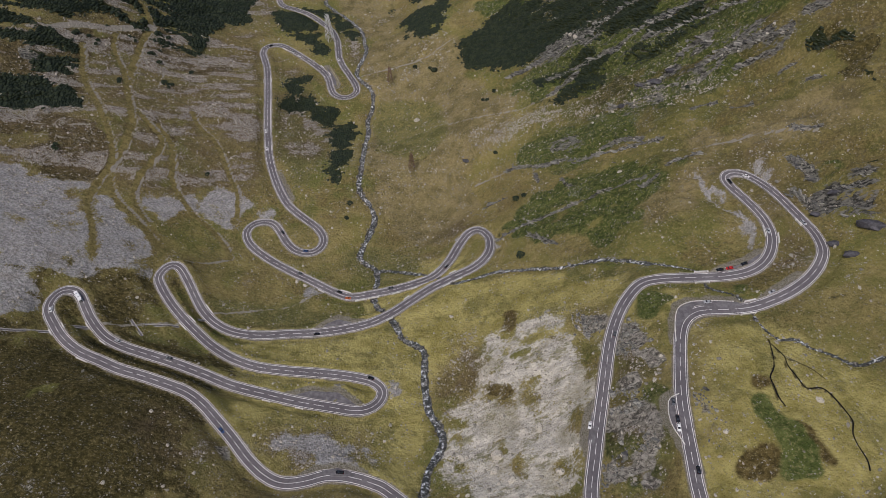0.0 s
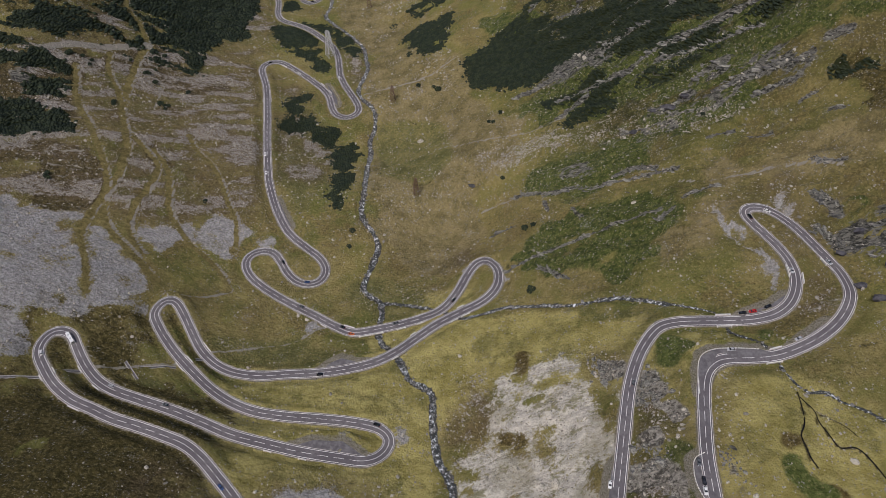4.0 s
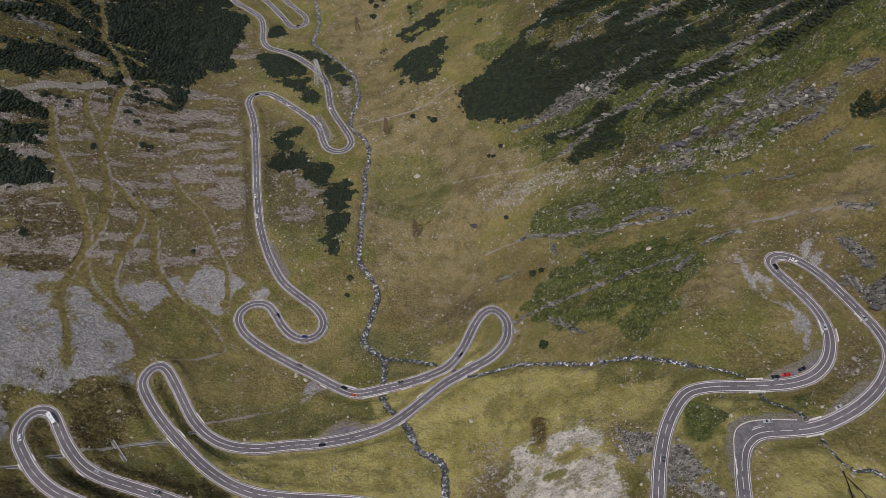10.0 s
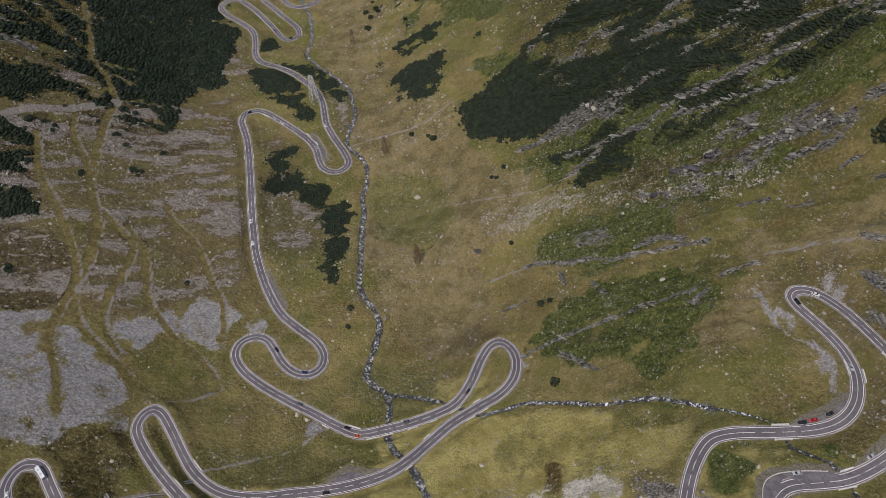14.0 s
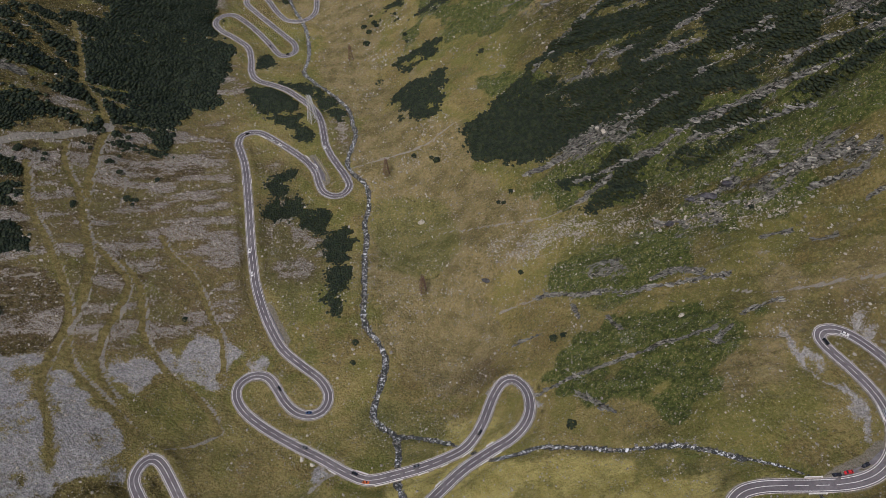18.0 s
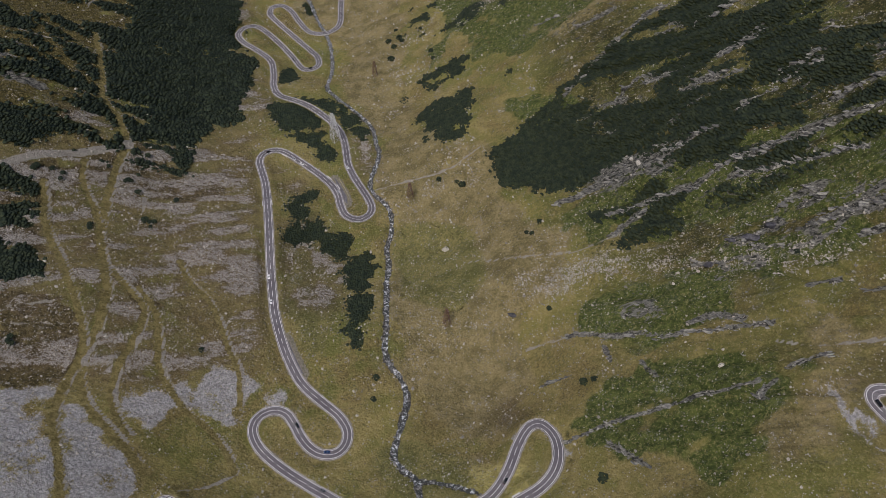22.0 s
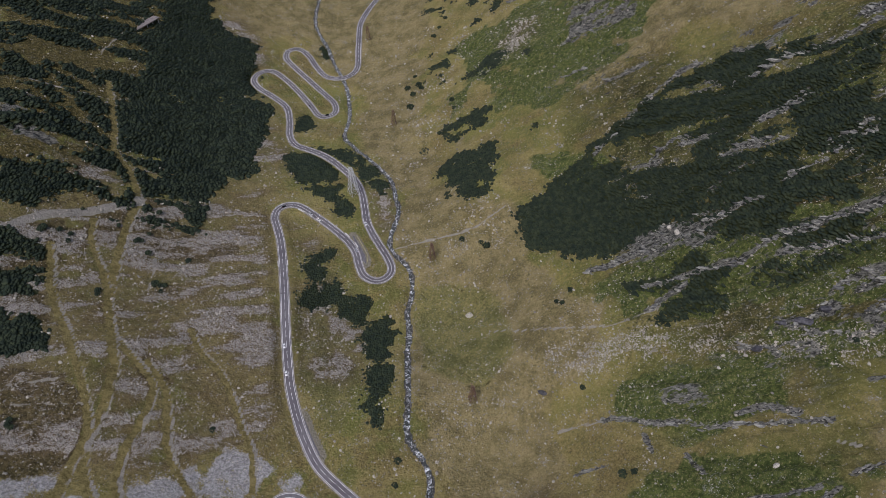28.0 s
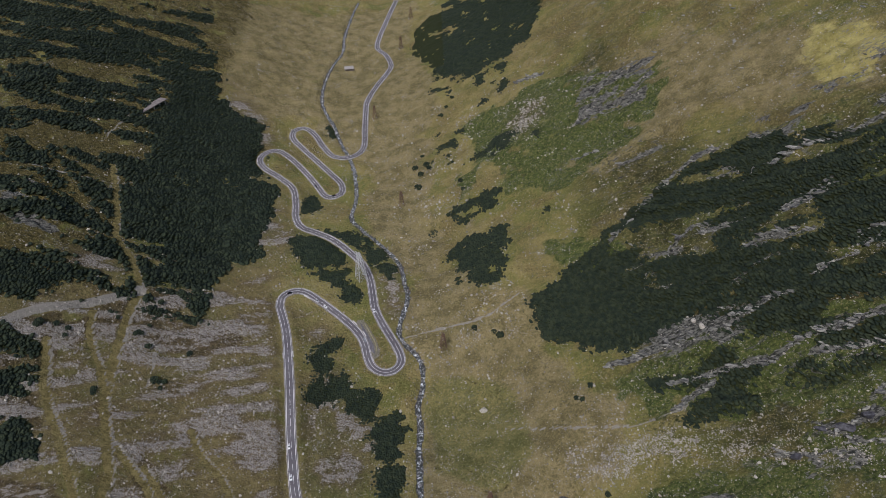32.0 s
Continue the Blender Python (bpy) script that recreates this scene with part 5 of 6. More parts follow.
for key in COVER:
    layer = ground_mesh.attributes.new(key, "FLOAT", "POINT")
    layer.data.foreach_set("value", np.ascontiguousarray(COVER[key], dtype=np.float32).ravel())
ground = tagged(new("ground", ground_mesh), "steep alpine valley floor of dry grass, scree and rock ledges", "ground", kind="structure")

# ---- roads ----
for key, name in (("east", "road_1"), ("main", "road_2")):
    line = ROAD_LINES[key]
    road = tagged(new(name, mesh_from(name, *ribbon(line, (-3.35, -3.3, 0, 3.3, 3.35), (-0.5, 0, 0.04, 0, -0.5)), M_ASPHALT)),
                  "winding two-lane mountain road of grey asphalt with white lines", "road", kind="structure")
    for side in (-1, 1):
        part("edge_line", mesh_from("edge_line", *ribbon(line, sorted((side * 2.55, side * 2.79)), (0.02, 0.02)), M_LINE), road, "white edge line")
        part("shoulder", mesh_from("shoulder", *ribbon(line, sorted((side * 3.36, side * 3.66)), (0.0, 0.0)), M_KERB), road, "pale concrete kerb along the road")
    dashes_v, dashes_f = [], []
    heading = np.unwrap(np.arctan2(*np.gradient(line[:, :2], axis=0).T[::-1]))
    bend = np.abs(np.gradient(heading)) / 1.5 > 0.018
    for i in range(0, len(line) - 7, 6):
        v, f = ribbon(line[i:i + (7 if bend[i + 3] else 5)], (-0.1, 0.1), (0.06, 0.06))
        dashes_f += [tuple(q + len(dashes_v) for q in face) for face in f]
        dashes_v += v
    part("centre_line", mesh_from("centre_line", dashes_v, dashes_f, M_LINE), road, "dashed white centre line")

# ---- lay-bys ----
for pad in PADS:
    me = mesh_from("lay_by", [(x, y, z - 0.03) for x, y, z in pad] + [(x, y, z - 0.5) for x, y, z in pad],
                   [tuple(range(len(pad)))] + [(i, (i + 1) % len(pad), len(pad) + (i + 1) % len(pad), len(pad) + i) for i in range(len(pad))], M_LAYBY)
    tagged(new("lay_by", me), "grey gravelled asphalt lay-by beside the mountain road", "lay-by", kind="structure")

# ---- streams ----
for (line, half), name in zip(STREAMS, ("stream", "side_stream", "brook", "brook", "brook")):
    z = blurred(ground_z(line[:, 0], line[:, 1]), 2) + (0.3 if half > 1 else 0.42)
    wob = (0.3 + 1.3 * fbm(line[:, 0], line[:, 1], 7, 3, 21)) * np.where(line[:, 1] > 1020, 0.6, 1.0)
    if name == "side_stream":
        wob = wob * np.where(line[:, 0] > 128, 0.5, 1.0)
    n = sides_of(line)
    clear = np.array([road_at(x, y)[0] > 5.2 for x, y in line])
    v = np.stack([np.c_[line + n * (0.8 * half * k * wob)[:, None], z - 0.12 * abs(k)] for k in (-1, -0.5, 0, 0.5, 1)], 1).reshape(-1, 3)
    f = [(i * 5 + j + 1, i * 5 + j, i * 5 + 5 + j, i * 5 + 6 + j) for i in range(len(line) - 1) if clear[i] and clear[i + 1] for j in range(4)]
    tagged(new(name, mesh_from(name, v.tolist(), f, M_WATER if half > 1 else M_PEAT, True)), "shallow mountain stream rushing white over stones" if half > 1 else "narrow dark peaty brook winding through the meadow", "stream", kind="structure")

# ---- loose stones ----
rng = np.random.default_rng(7)
PHI = (1 + 5**0.5) / 2
ICO_V = np.array([(-1, PHI, 0), (1, PHI, 0), (-1, -PHI, 0), (1, -PHI, 0), (0, -1, PHI), (0, 1, PHI), (0, -1, -PHI), (0, 1, -PHI), (PHI, 0, -1), (PHI, 0, 1), (-PHI, 0, -1), (-PHI, 0, 1)]) / (1 + PHI**2) ** 0.5
ICO_F = np.array([(0, 11, 5), (0, 5, 1), (0, 1, 7), (0, 7, 10), (0, 10, 11), (1, 5, 9), (5, 11, 4), (11, 10, 2), (10, 7, 6), (7, 1, 8), (3, 9, 4), (3, 4, 2), (3, 2, 6), (3, 6, 8), (3, 8, 9), (4, 9, 5), (2, 4, 11), (6, 2, 10), (8, 6, 7), (9, 8, 1)])
OCT_V = np.array([(1, 0, 0), (0, 1, 0), (-1, 0, 0), (0, -1, 0), (0, 0, 1), (0, 0, -0.6)])
OCT_F = np.array([(0, 1, 4), (1, 2, 4), (2, 3, 4), (3, 0, 4), (1, 0, 5), (2, 1, 5), (3, 2, 5), (0, 3, 5)])


def lumps(name, shape, x, y, r, squash, jitter, sink, material, smooth=False, along=None):
    """Many small uneven lumps on the ground, in one mesh."""
    bv, bf = shape
    n, k = len(x), len(bv)
    turn = rng.uniform(0, 2 * np.pi, n) if along is None else np.radians(along) + rng.normal(0, 0.16, n)
    stretch = rng.uniform(0.65, 1.35, (n, 1, 3)) * np.array([1.0 if along is None else 3.4, 0.8, 1.0])
    v = bv[None] * (1 + rng.uniform(-jitter, jitter, (n, k, 1))) * stretch * r[:, None, None]
    v[:, :, 2] *= squash
    c, s = np.cos(turn)[:, None], np.sin(turn)[:, None]
    vx, vy = v[:, :, 0] * c - v[:, :, 1] * s + x[:, None], v[:, :, 0] * s + v[:, :, 1] * c + y[:, None]
    vz = v[:, :, 2] + (ground_z(x, y) + r * squash * (1 - sink))[:, None]
    if along is not None:
        # ledges lean with the beds of the rock
        vz += 0.35 * (v[:, :, 1] - v[:, :, 0] * 0.15)
    verts = np.stack([vx, vy, vz], -1).reshape(-1, 3)
    faces = (bf[None] + (np.arange(n) * k)[:, None, None]).reshape(-1, 3)
    return mesh_from(name, verts.tolist(), faces.tolist(), material, smooth)


def scatter(n, x0, x1, y0, y1):
    return rng.uniform(x0, x1, n), rng.uniform(y0, y1, n)


def near_road(x, y):
    j, i = np.clip(np.searchsorted(GX, x), 0, len(GX) - 1), np.clip(np.searchsorted(GY, y), 0, len(GY) - 1)
    return road_d[i, j]


STONE_FIELDS = (("scattered_stones", -440, 330, 100, 620, 380000), ("scattered_stones", -440, 330, 620, 1000, 90000))
for name, x0, x1, y0, y1, n in STONE_FIELDS:
    x, y = scatter(n, x0, x1, y0, y1)
    stony, scree, rock, bed = cover_at("stony", x, y), np.maximum(cover_at("scree", x, y), cover_at("slab", x, y)), cover_at("rock", x, y), cover_at("bed", x, y)
    clumped = step01(0.5, 0.68, fbm(x, y, 18, 4, 71))
    density = (0.02 + 0.02 * step01(380, 460, y)) + (0.12 + 0.08 * step01(380, 460, y)) * clumped * (1 + 2.5 * (x > -80) * (x < 60) * (y > 600)) + 0.15 * cover_at("blocks", x, y) + 0.2 * np.where(x > 30, stony * 2.0, stony) + 0.1 * scree + 0.05 * rock + 0.035 * cover_at("alp", x, y) * (0.3 + step01(0.45, 0.6, fbm(x, y, 26, 3, 72)))
    density = density * step01(4.6, 7.0, near_road(x, y)) * (1 - 0.85 * step01(-85, -190, x) * step01(262, 215, y)) * (1 - 0.9 * (cover_at("track", x, y) > 0.3)) * (1 - (cover_at("pine", x, y) > 0.4))
    keep = (rng.uniform(0, 1, n) < density) & (bed < 0.5)
    x, y = x[keep], y[keep]
    r = np.clip(rng.lognormal(-1.0, 0.45, len(x)), 0.18, 1.2) * (1.25 if y0 > 600 else 1.0) * np.where((x > 30) & (cover_at("stony", x, y) > 0.4), 1.05, 1.0)
    large = r > 0.75
    tagged(new(name, lumps(name, (OCT_V, OCT_F), x[~large], y[~large], r[~large], 0.7, 0.25, 0.45, M_STONE)), "pale grey stones strewn over the mountain turf", "stones", kind="stuff")
    tagged(new("boulder_field", lumps("boulder_field", (ICO_V, ICO_F), x[large], y[large], r[large], 0.75, 0.22, 0.4, M_STONE)), "pale weathered boulders lying in dry grass", "boulders", kind="stuff")

# fields of fallen blocks below the ledges
for y0, y1, n in ((180, 360, 60000), (400, 500, 110000), (860, 920, 12000)):
    x, y = scatter(n, 0, 230, y0, y1)
    keep = rng.uniform(0, 1, n) < cover_at("blocks", x, y) * (0.05 + 0.42 * step01(0.45, 0.62, fbm(x, y, 8, 4, 75)))
    x, y = x[keep], y[keep]
    r = np.clip(rng.lognormal(-0.9, 0.4, len(x)), 0.2, 1.2) * (2.0 if y0 > 800 else 1.0)
    tagged(new("fallen_blocks", lumps("fallen_blocks", (OCT_V, OCT_F), x, y, r, 0.75, 0.3, 0.4, M_STONE)), "pale warm grey blocks fallen below the ledges", "stones", kind="stuff")

# ledges of bare rock: long plates along each seam, and small ones between them
x, y = scatter(900000, 20, 380, 100, 1000)
rock = cover_at("rock", x, y)
streaks = step01(0.56, 0.66, fbm(x * ca + y * sa, (y * ca - x * sa) * 5.0, 26, 4, 102)) * step01(0.4, 0.6, fbm(x, y, 60, 3, 103)) * cover_at("alp", x, y) * step01(370, 430, y)
keep = (rng.uniform(0, 1, len(x)) < 0.045 * step01(0.5, 0.9, rock) + 0.012 * streaks) & (near_road(x, y) > 6.0) & (cover_at("pine", x, y) < 0.3)
x, y = x[keep], y[keep]
r = np.clip(rng.lognormal(-0.75, 0.45, len(x)), 0.22, 1.3)
tagged(new("rock_ledges", lumps("rock_ledges", (ICO_V, ICO_F), x, y, r, 0.75, 0.28, 0.75, M_LEDGE, along=-20)), "jagged grey rock ledges breaking through the grass", "rocks", kind="stuff")
px, py, pr, pt = [], [], [], []
for width, points in LEDGES:
    line = spline(points)
    side, way = sides_of(line), np.degrees(np.arctan2(*np.gradient(line, axis=0).T[::-1]))
    n = int(len(line) * 0.95 * width)
    i = rng.integers(0, len(line), n)
    off = rng.normal(0, 0.5, n) * width
    px += (line[i, 0] + side[i, 0] * off).tolist()
    py += (line[i, 1] + side[i, 1] * off).tolist()
    pr += np.clip(rng.lognormal(-0.75 + 0.1 * width, 0.6, n), 0.22, 2.2).tolist()
    pt += (way[i] + rng.normal(0, 13, n)).tolist()
px, py, pr, pt = (np.array(v) for v in (px, py, pr, pt))
free = near_road(px, py) > 6.5
tagged(new("rock_ledges", lumps("rock_ledges", (ICO_V, ICO_F), px[free], py[free], 0.7 * pr[free], 0.8, 0.42, 0.62, M_LEDGE, along=pt[free])), "long tilted slabs of grey bedrock standing out of the slope", "rocks", kind="stuff")

# broken stone on the rock faces by the road
x, y = scatter(60000, 60, 150, 100, 262)
keep = (rng.uniform(0, 1, len(x)) < 0.2 * cover_at("cliff", x, y) * step01(0.42, 0.58, fbm(x, y, 12, 3, 110))) & (near_road(x, y) > 5.0)
x, y = x[keep], y[keep]
tagged(new("broken_rock", lumps("broken_rock", (ICO_V, ICO_F), x, y, np.clip(rng.lognormal(-0.6, 0.55, len(x)), 0.25, 2.2), 0.8, 0.4, 0.62, M_LEDGE)), "broken grey-brown rock face beside the road", "rocks", kind="stuff")

# stones in the stream beds
for (line, half), name in zip(STREAMS[:2], ("stream_stones", "stream_stones")):
    n = int(len(line) * 1.1 * half)
    i = rng.integers(0, len(line), n)
    off = rng.normal(0, 0.6, n) * half * 0.9
    p = line[i] + sides_of(line)[i] * off[:, None] + rng.uniform(-0.7, 0.7, (n, 2))
    free = (near_road(p[:, 0], p[:, 1]) > 5) & ((p[:, 0] < 128) | (rng.uniform(0, 1, n) < 0.4)) & ((p[:, 1] < 1020) | (rng.uniform(0, 1, n) < 0.4))
    p = p[free]
    r = np.clip(rng.lognormal(-0.9, 0.45, len(p)), 0.2, 1.1)
    tagged(new(name, lumps(name, (ICO_V, ICO_F), p[:, 0], p[:, 1], r, 0.75, 0.2, 0.3, M_WET)), "wet rounded boulders in the stream bed", "stones", kind="stuff")


# ---- dwarf pine thickets ----
def ball(level):
    bm = bmesh.new()
    bmesh.ops.create_icosphere(bm, subdivisions=level, radius=1.0)
    bm.verts.ensure_lookup_table()
    v = np.array([tuple(q.co) for q in bm.verts])
    f = np.array([[q.index for q in face.verts] for face in bm.faces])
    bm.free()
    return v, f


THICKETS = (("dwarf_pine_thicket", -640, -205, 620, 1390, 2.4, 2.9, 1), ("dwarf_pine_thicket", -580, -205, 300, 620, 1.9, 2.2, 1),
            ("dwarf_pine_thicket", -205, -40, 300, 1100, 1.5, 1.3, 1), ("dwarf_pine_thicket", -40, 380, 330, 1390, 1.6, 1.9, 1))
for name, x0, x1, y0, y1, gap, radius, level in THICKETS:
    gx, gy = np.meshgrid(np.arange(x0, x1, gap), np.arange(y0, y1, gap))
    x, y = (gx + rng.uniform(-0.5, 0.5, gx.shape) * gap).ravel(), (gy + rng.uniform(-0.5, 0.5, gx.shape) * gap).ravel()
    jx, jy = x + rng.normal(0, 1.6, len(x)), y + rng.normal(0, 1.6, len(x))
    keep = (cover_at("pine", jx, jy) > 0.5) & (near_road(x, y) > 6.5) & (cover_at("track", x, y) < 0.25) & (cover_at("bed", x, y) < 0.3)
    edge = rng.uniform(0, 1, len(x)) < 0.012
    keep |= edge & (fbm(x, y, 70, 3, 88) > 0.52) & (cover_at("pine", x + 9, y) + cover_at("pine", x - 9, y) > 0.5) & (near_road(x, y) > 7)
    x, y = x[keep], y[keep]
    r = radius * np.where(rng.uniform(0, 1, len(x)) < 0.12, 1.25, rng.uniform(0.9, 1.15, len(x)))
    tagged(new(name, lumps(name, ball(level) if level > 1 else (ICO_V, ICO_F), x, y, r, 0.14, 0.16, 0.45, M_PINE, True)), "dense dark green dwarf mountain pine thicket on the slope", "shrubs", kind="stuff")


# ---- small helpers for built things ----
def solid(name, bm, material, bevel=0.0):
    if bevel:
        bmesh.ops.bevel(bm, geom=bm.edges[:], offset=bevel, segments=2, affect="EDGES")
    bmesh.ops.recalc_face_normals(bm, faces=bm.faces[:])
    me = bpy.data.meshes.new(name)
    bm.to_mesh(me)
    bm.free()
    me.materials.append(material)
    return me


def box(bm, centre, size, m=None):
    out = bmesh.ops.create_cube(bm, size=1.0, matrix=(m or Matrix()) @ Matrix.Translation(centre) @ Matrix.Diagonal((*size, 1)))
    return out["verts"]


def beam(bm, a, b, w):
    a, b = Vector(a), Vector(b)
    m = Matrix.Translation((a + b) / 2) @ (b - a).to_track_quat("Z", "Y").to_matrix().to_4x4() @ Matrix.Diagonal((w, w, (b - a).length, 1))
    bmesh.ops.create_cube(bm, size=1.0, matrix=m)


def wheel_mesh(radius, width, material):
    bm = bmesh.new()
    bmesh.ops.create_cone(bm, cap_ends=True, segments=14, radius1=radius, radius2=radius, depth=width, matrix=Matrix.Rotation(radians(90), 4, "Y"))
    return solid("tyre", bm, material, 0.03)


def profile(points, width, inset=0.0):
    """A body from a side outline (y, z), extruded across x; inset narrows the top."""
    bm = bmesh.new()
    top = max(z for _, z in points)
    left, right = [], []
    for y, z in points:
        half = width / 2 - inset * (z / top)
        left.append(bm.verts.new((-half, y, z)))
        right.append(bm.verts.new((half, y, z)))
    bm.faces.new(left)
    bm.faces.new(right[::-1])
    for i in range(len(points)):
        j = (i + 1) % len(points)
        bm.faces.new((left[i], right[i], right[j], left[j]))
    return bm


def on_road(x, y, lane=None, reverse=False):
    """A pose on the road: at the given place, or in the middle of the lane nearest to it."""
    d, p, way = road_at(x, y)
    t = Vector(way).normalized()
    left = Vector((-t.y, t.x, 0)).normalized()
    side = (Vector((x, y, 0)) - Vector((p[0], p[1], 0))).dot(left)
    place = Vector((p[0], p[1], p[2])) + left * (math.copysign(lane, side) if lane else side)
    ahead = t if (side < 0) != reverse else -t
    right = Vector((ahead.y, -ahead.x, 0)).normalized()
    up = right.cross(ahead).normalized()
    m = Matrix((right, ahead, up)).transposed().to_4x4()
    m.translation = place + Vector((0, 0, 0.03))
    return m


M_TYRE = plain("tyre_rubber", (0.02, 0.02, 0.02), 0.8, 0.2, 4)
M_GLASS = plain("tinted_car_glass", (0.015, 0.018, 0.022), 0.08, 0.1, 2, 0.6)
M_LAMP = plain("headlamp_glass", (0.75, 0.75, 0.72), 0.15, 0.05, 5, 0.6)
M_TAIL = plain("red_tail_lamp", (0.35, 0.02, 0.02), 0.25, 0.1, 5, 0.5)
M_STEEL = plain("weathered_steel", (0.3, 0.31, 0.31), 0.5, 0.25, 1.2, 0.4, 0.6)
M_GALVANISED = plain("galvanised_steel", (0.55, 0.55, 0.53), 0.5, 0.2, 1.2, 0.4, 0.15)
M_RUST = plain("rust_brown_steel", (0.13, 0.075, 0.05), 0.7, 0.35, 1.2, 0.3, 0.2)
PAINTS = {"white": (0.72, 0.72, 0.7), "black": (0.015, 0.015, 0.018), "red": (0.45, 0.02, 0.02), "silver": (0.38, 0.39, 0.4), "blue": (0.03, 0.06, 0.15), "grey": (0.1, 0.105, 0.11), "orange": (0.5, 0.12, 0.03)}
M_PAINT = {k: plain(k + "_car_paint", v, 0.25, 0.06, 1.0, 0.6) for k, v in PAINTS.items()}


def build_car(colour):
    car = tagged(new("car"), colour + " passenger car on the grey asphalt", "car", "cars on the mountain road")
    lower = profile([(-2.1, 0.28), (2.08, 0.28), (2.12, 0.55), (2.05, 0.78), (1.05, 0.98), (-1.75, 1.02), (-2.1, 0.92), (-2.15, 0.6)], 1.76, 0.06)
    body = part("body", solid("body", lower, M_PAINT[colour], 0.06), car)
    cabin = profile([(1.08, 0.98), (0.35, 1.4), (-1.15, 1.42), (-1.78, 1.02)], 1.6, 0.14)
    part("windows", solid("windows", cabin, M_GLASS, 0.05), car, "dark tinted windows")
    bm = bmesh.new()
    box(bm, (0, -0.42, 1.435), (1.22, 1.42, 0.05))
    part("roof", solid("roof", bm, M_PAINT[colour], 0.02), car)
    tyre = wheel_mesh(0.33, 0.21, M_TYRE)
    for x in (-0.8, 0.8):
        for y in (-1.3, 1.32):
            part("wheel", tyre, car, "black wheel").location = (x, y, 0.33)
    lamps = {}
    for name, y, z, size, material in (("headlight", 2.06, 0.72, (0.36, 0.12, 0.14), M_LAMP), ("tail_light", -2.12, 0.82, (0.3, 0.08, 0.16), M_TAIL)):
        bm = bmesh.new()
        box(bm, (0, 0, 0), size)
        lamps[name] = solid(name, bm, material, 0.02)
        for x in (-0.6, 0.6):
            part(name, lamps[name], body).location = (x, y, z)
    return car


CARS = {k: None for k in PAINTS}


def park(colour, x, y, lane=None, reverse=False):
    m = on_road(x, y, lane, reverse)
    if CARS[colour] is None:
        CARS[colour] = build_car(colour)
        CARS[colour].matrix_basis = m
    else:
        copy_thing(CARS[colour], m)


for (x, y), colour in zip(PARKED, ("grey", "black", "white", "white", "black", "red", "black", "silver", "silver")):
    park(colour, x, y)
for i, (x, y) in enumerate(MOVING_NEAR):
    park(("white", "black", "black", "black", "orange", "grey", "white", "black", "blue", "white", "black", "silver", "silver", "grey", "black", "grey", "blue", "black", "grey", "silver", "black")[i % 21], x, y, 1.6)
for i, (x, y) in enumerate(MOVING_FAR):
    park(("white", "silver", "white", "black", "white", "black", "black", "grey", "silver")[i % 9], x, y, 1.6)

# the small bus past the hairpin
coach = tagged(new("coach"), "short white touring bus leaving the hairpin bend", "bus")
coach.matrix_basis = on_road(*BUS[0], 1.5)
hull = part("body", solid("body", profile([(-3.9, 0.35), (3.9, 0.35), (4.05, 1.0), (3.85, 2.75), (3.5, 3.0), (-3.8, 3.0), (-4.0, 2.7)], 2.3, 0.06), M_PAINT["white"], 0.08), coach)
for x in (-1.14, 1.14):
    bm = bmesh.new()
    box(bm, (x, -0.2, 1.9), (0.06, 6.6, 0.85))
    part("side_window", solid("side_window", bm, M_GLASS, 0.02), hull, "dark strip of side windows")
bm = bmesh.new()
box(bm, (0, 3.95, 1.85), (1.9, 0.1, 1.3))
part("windscreen", solid("windscreen", bm, M_GLASS, 0.03), hull, "large dark windscreen")
for y in (-1.6, 1.2):
    bm = bmesh.new()
    box(bm, (0, y, 3.05), (1.1, 0.9, 0.16))
    part("roof_hatch", solid("roof_hatch", bm, M_PAINT["silver"], 0.04), hull, "grey roof hatch")
coach_tyre = wheel_mesh(0.45, 0.28, M_TYRE)
for x in (-1.0, 1.0):
    for y in (-2.4, 2.4):
        part("wheel", coach_tyre, coach, "black wheel").location = (x, y, 0.45)


# ---- pylons ----
def pylon(x, y, height, foot, material, label, turn):
    top = new("pylon")
    top.matrix_basis = pose(x, y, float(ground_z(x, y)) - 0.4, 0, 0, turn)
    tagged(top, label, "pylon", "power line pylons")
    waist = 0.16 * foot
    at = lambda k, h: ((foot / 2 * (1 - h) + waist * h) * (1, -1, -1, 1)[k], (foot / 2 * (1 - h) + waist * h) * (1, 1, -1, -1)[k], height * h)
    for k in range(4):
        bm = bmesh.new()
        beam(bm, at(k, 0), at(k, 1), 0.028 * foot + 0.1)
        part("leg", solid("leg", bm, material), top)
        levels = [0, 0.2, 0.38, 0.55, 0.7, 0.86, 1.0]
        for a, b in zip(levels, levels[1:]):
            for p, q in ((at(k, a), at((k + 1) % 4, b)), (at((k + 1) % 4, a), at(k, b)), (at(k, b), at((k + 1) % 4, b))):
                bm = bmesh.new()
                beam(bm, p, q, 0.012 * foot + 0.06)
                part("brace", solid("brace", bm, material), top)
    for h, reach in ((0.72, 0.7), (0.84, 0.9), (0.96, 0.6)):
        bm = bmesh.new()
        for s in (-1, 1):
            beam(bm, (0, s * foot * reach, height * h), (0, 0, height * h), 0.03 * foot + 0.06)
            beam(bm, (0, s * foot * reach, height * h), (0, 0, height * (h + 0.045)), 0.02 * foot + 0.05)
        part("cross_arm", solid("cross_arm", bm, material), top)
    for k in range(4):
        bm = bmesh.new()
        px, py, _ = at(k, 0)
        box(bm, (px, py, 0.3), (1.1, 1.1, 1.2))
        part("footing", solid("footing", bm, M_CONCRETE, 0.06), top, "concrete footing")
    return top


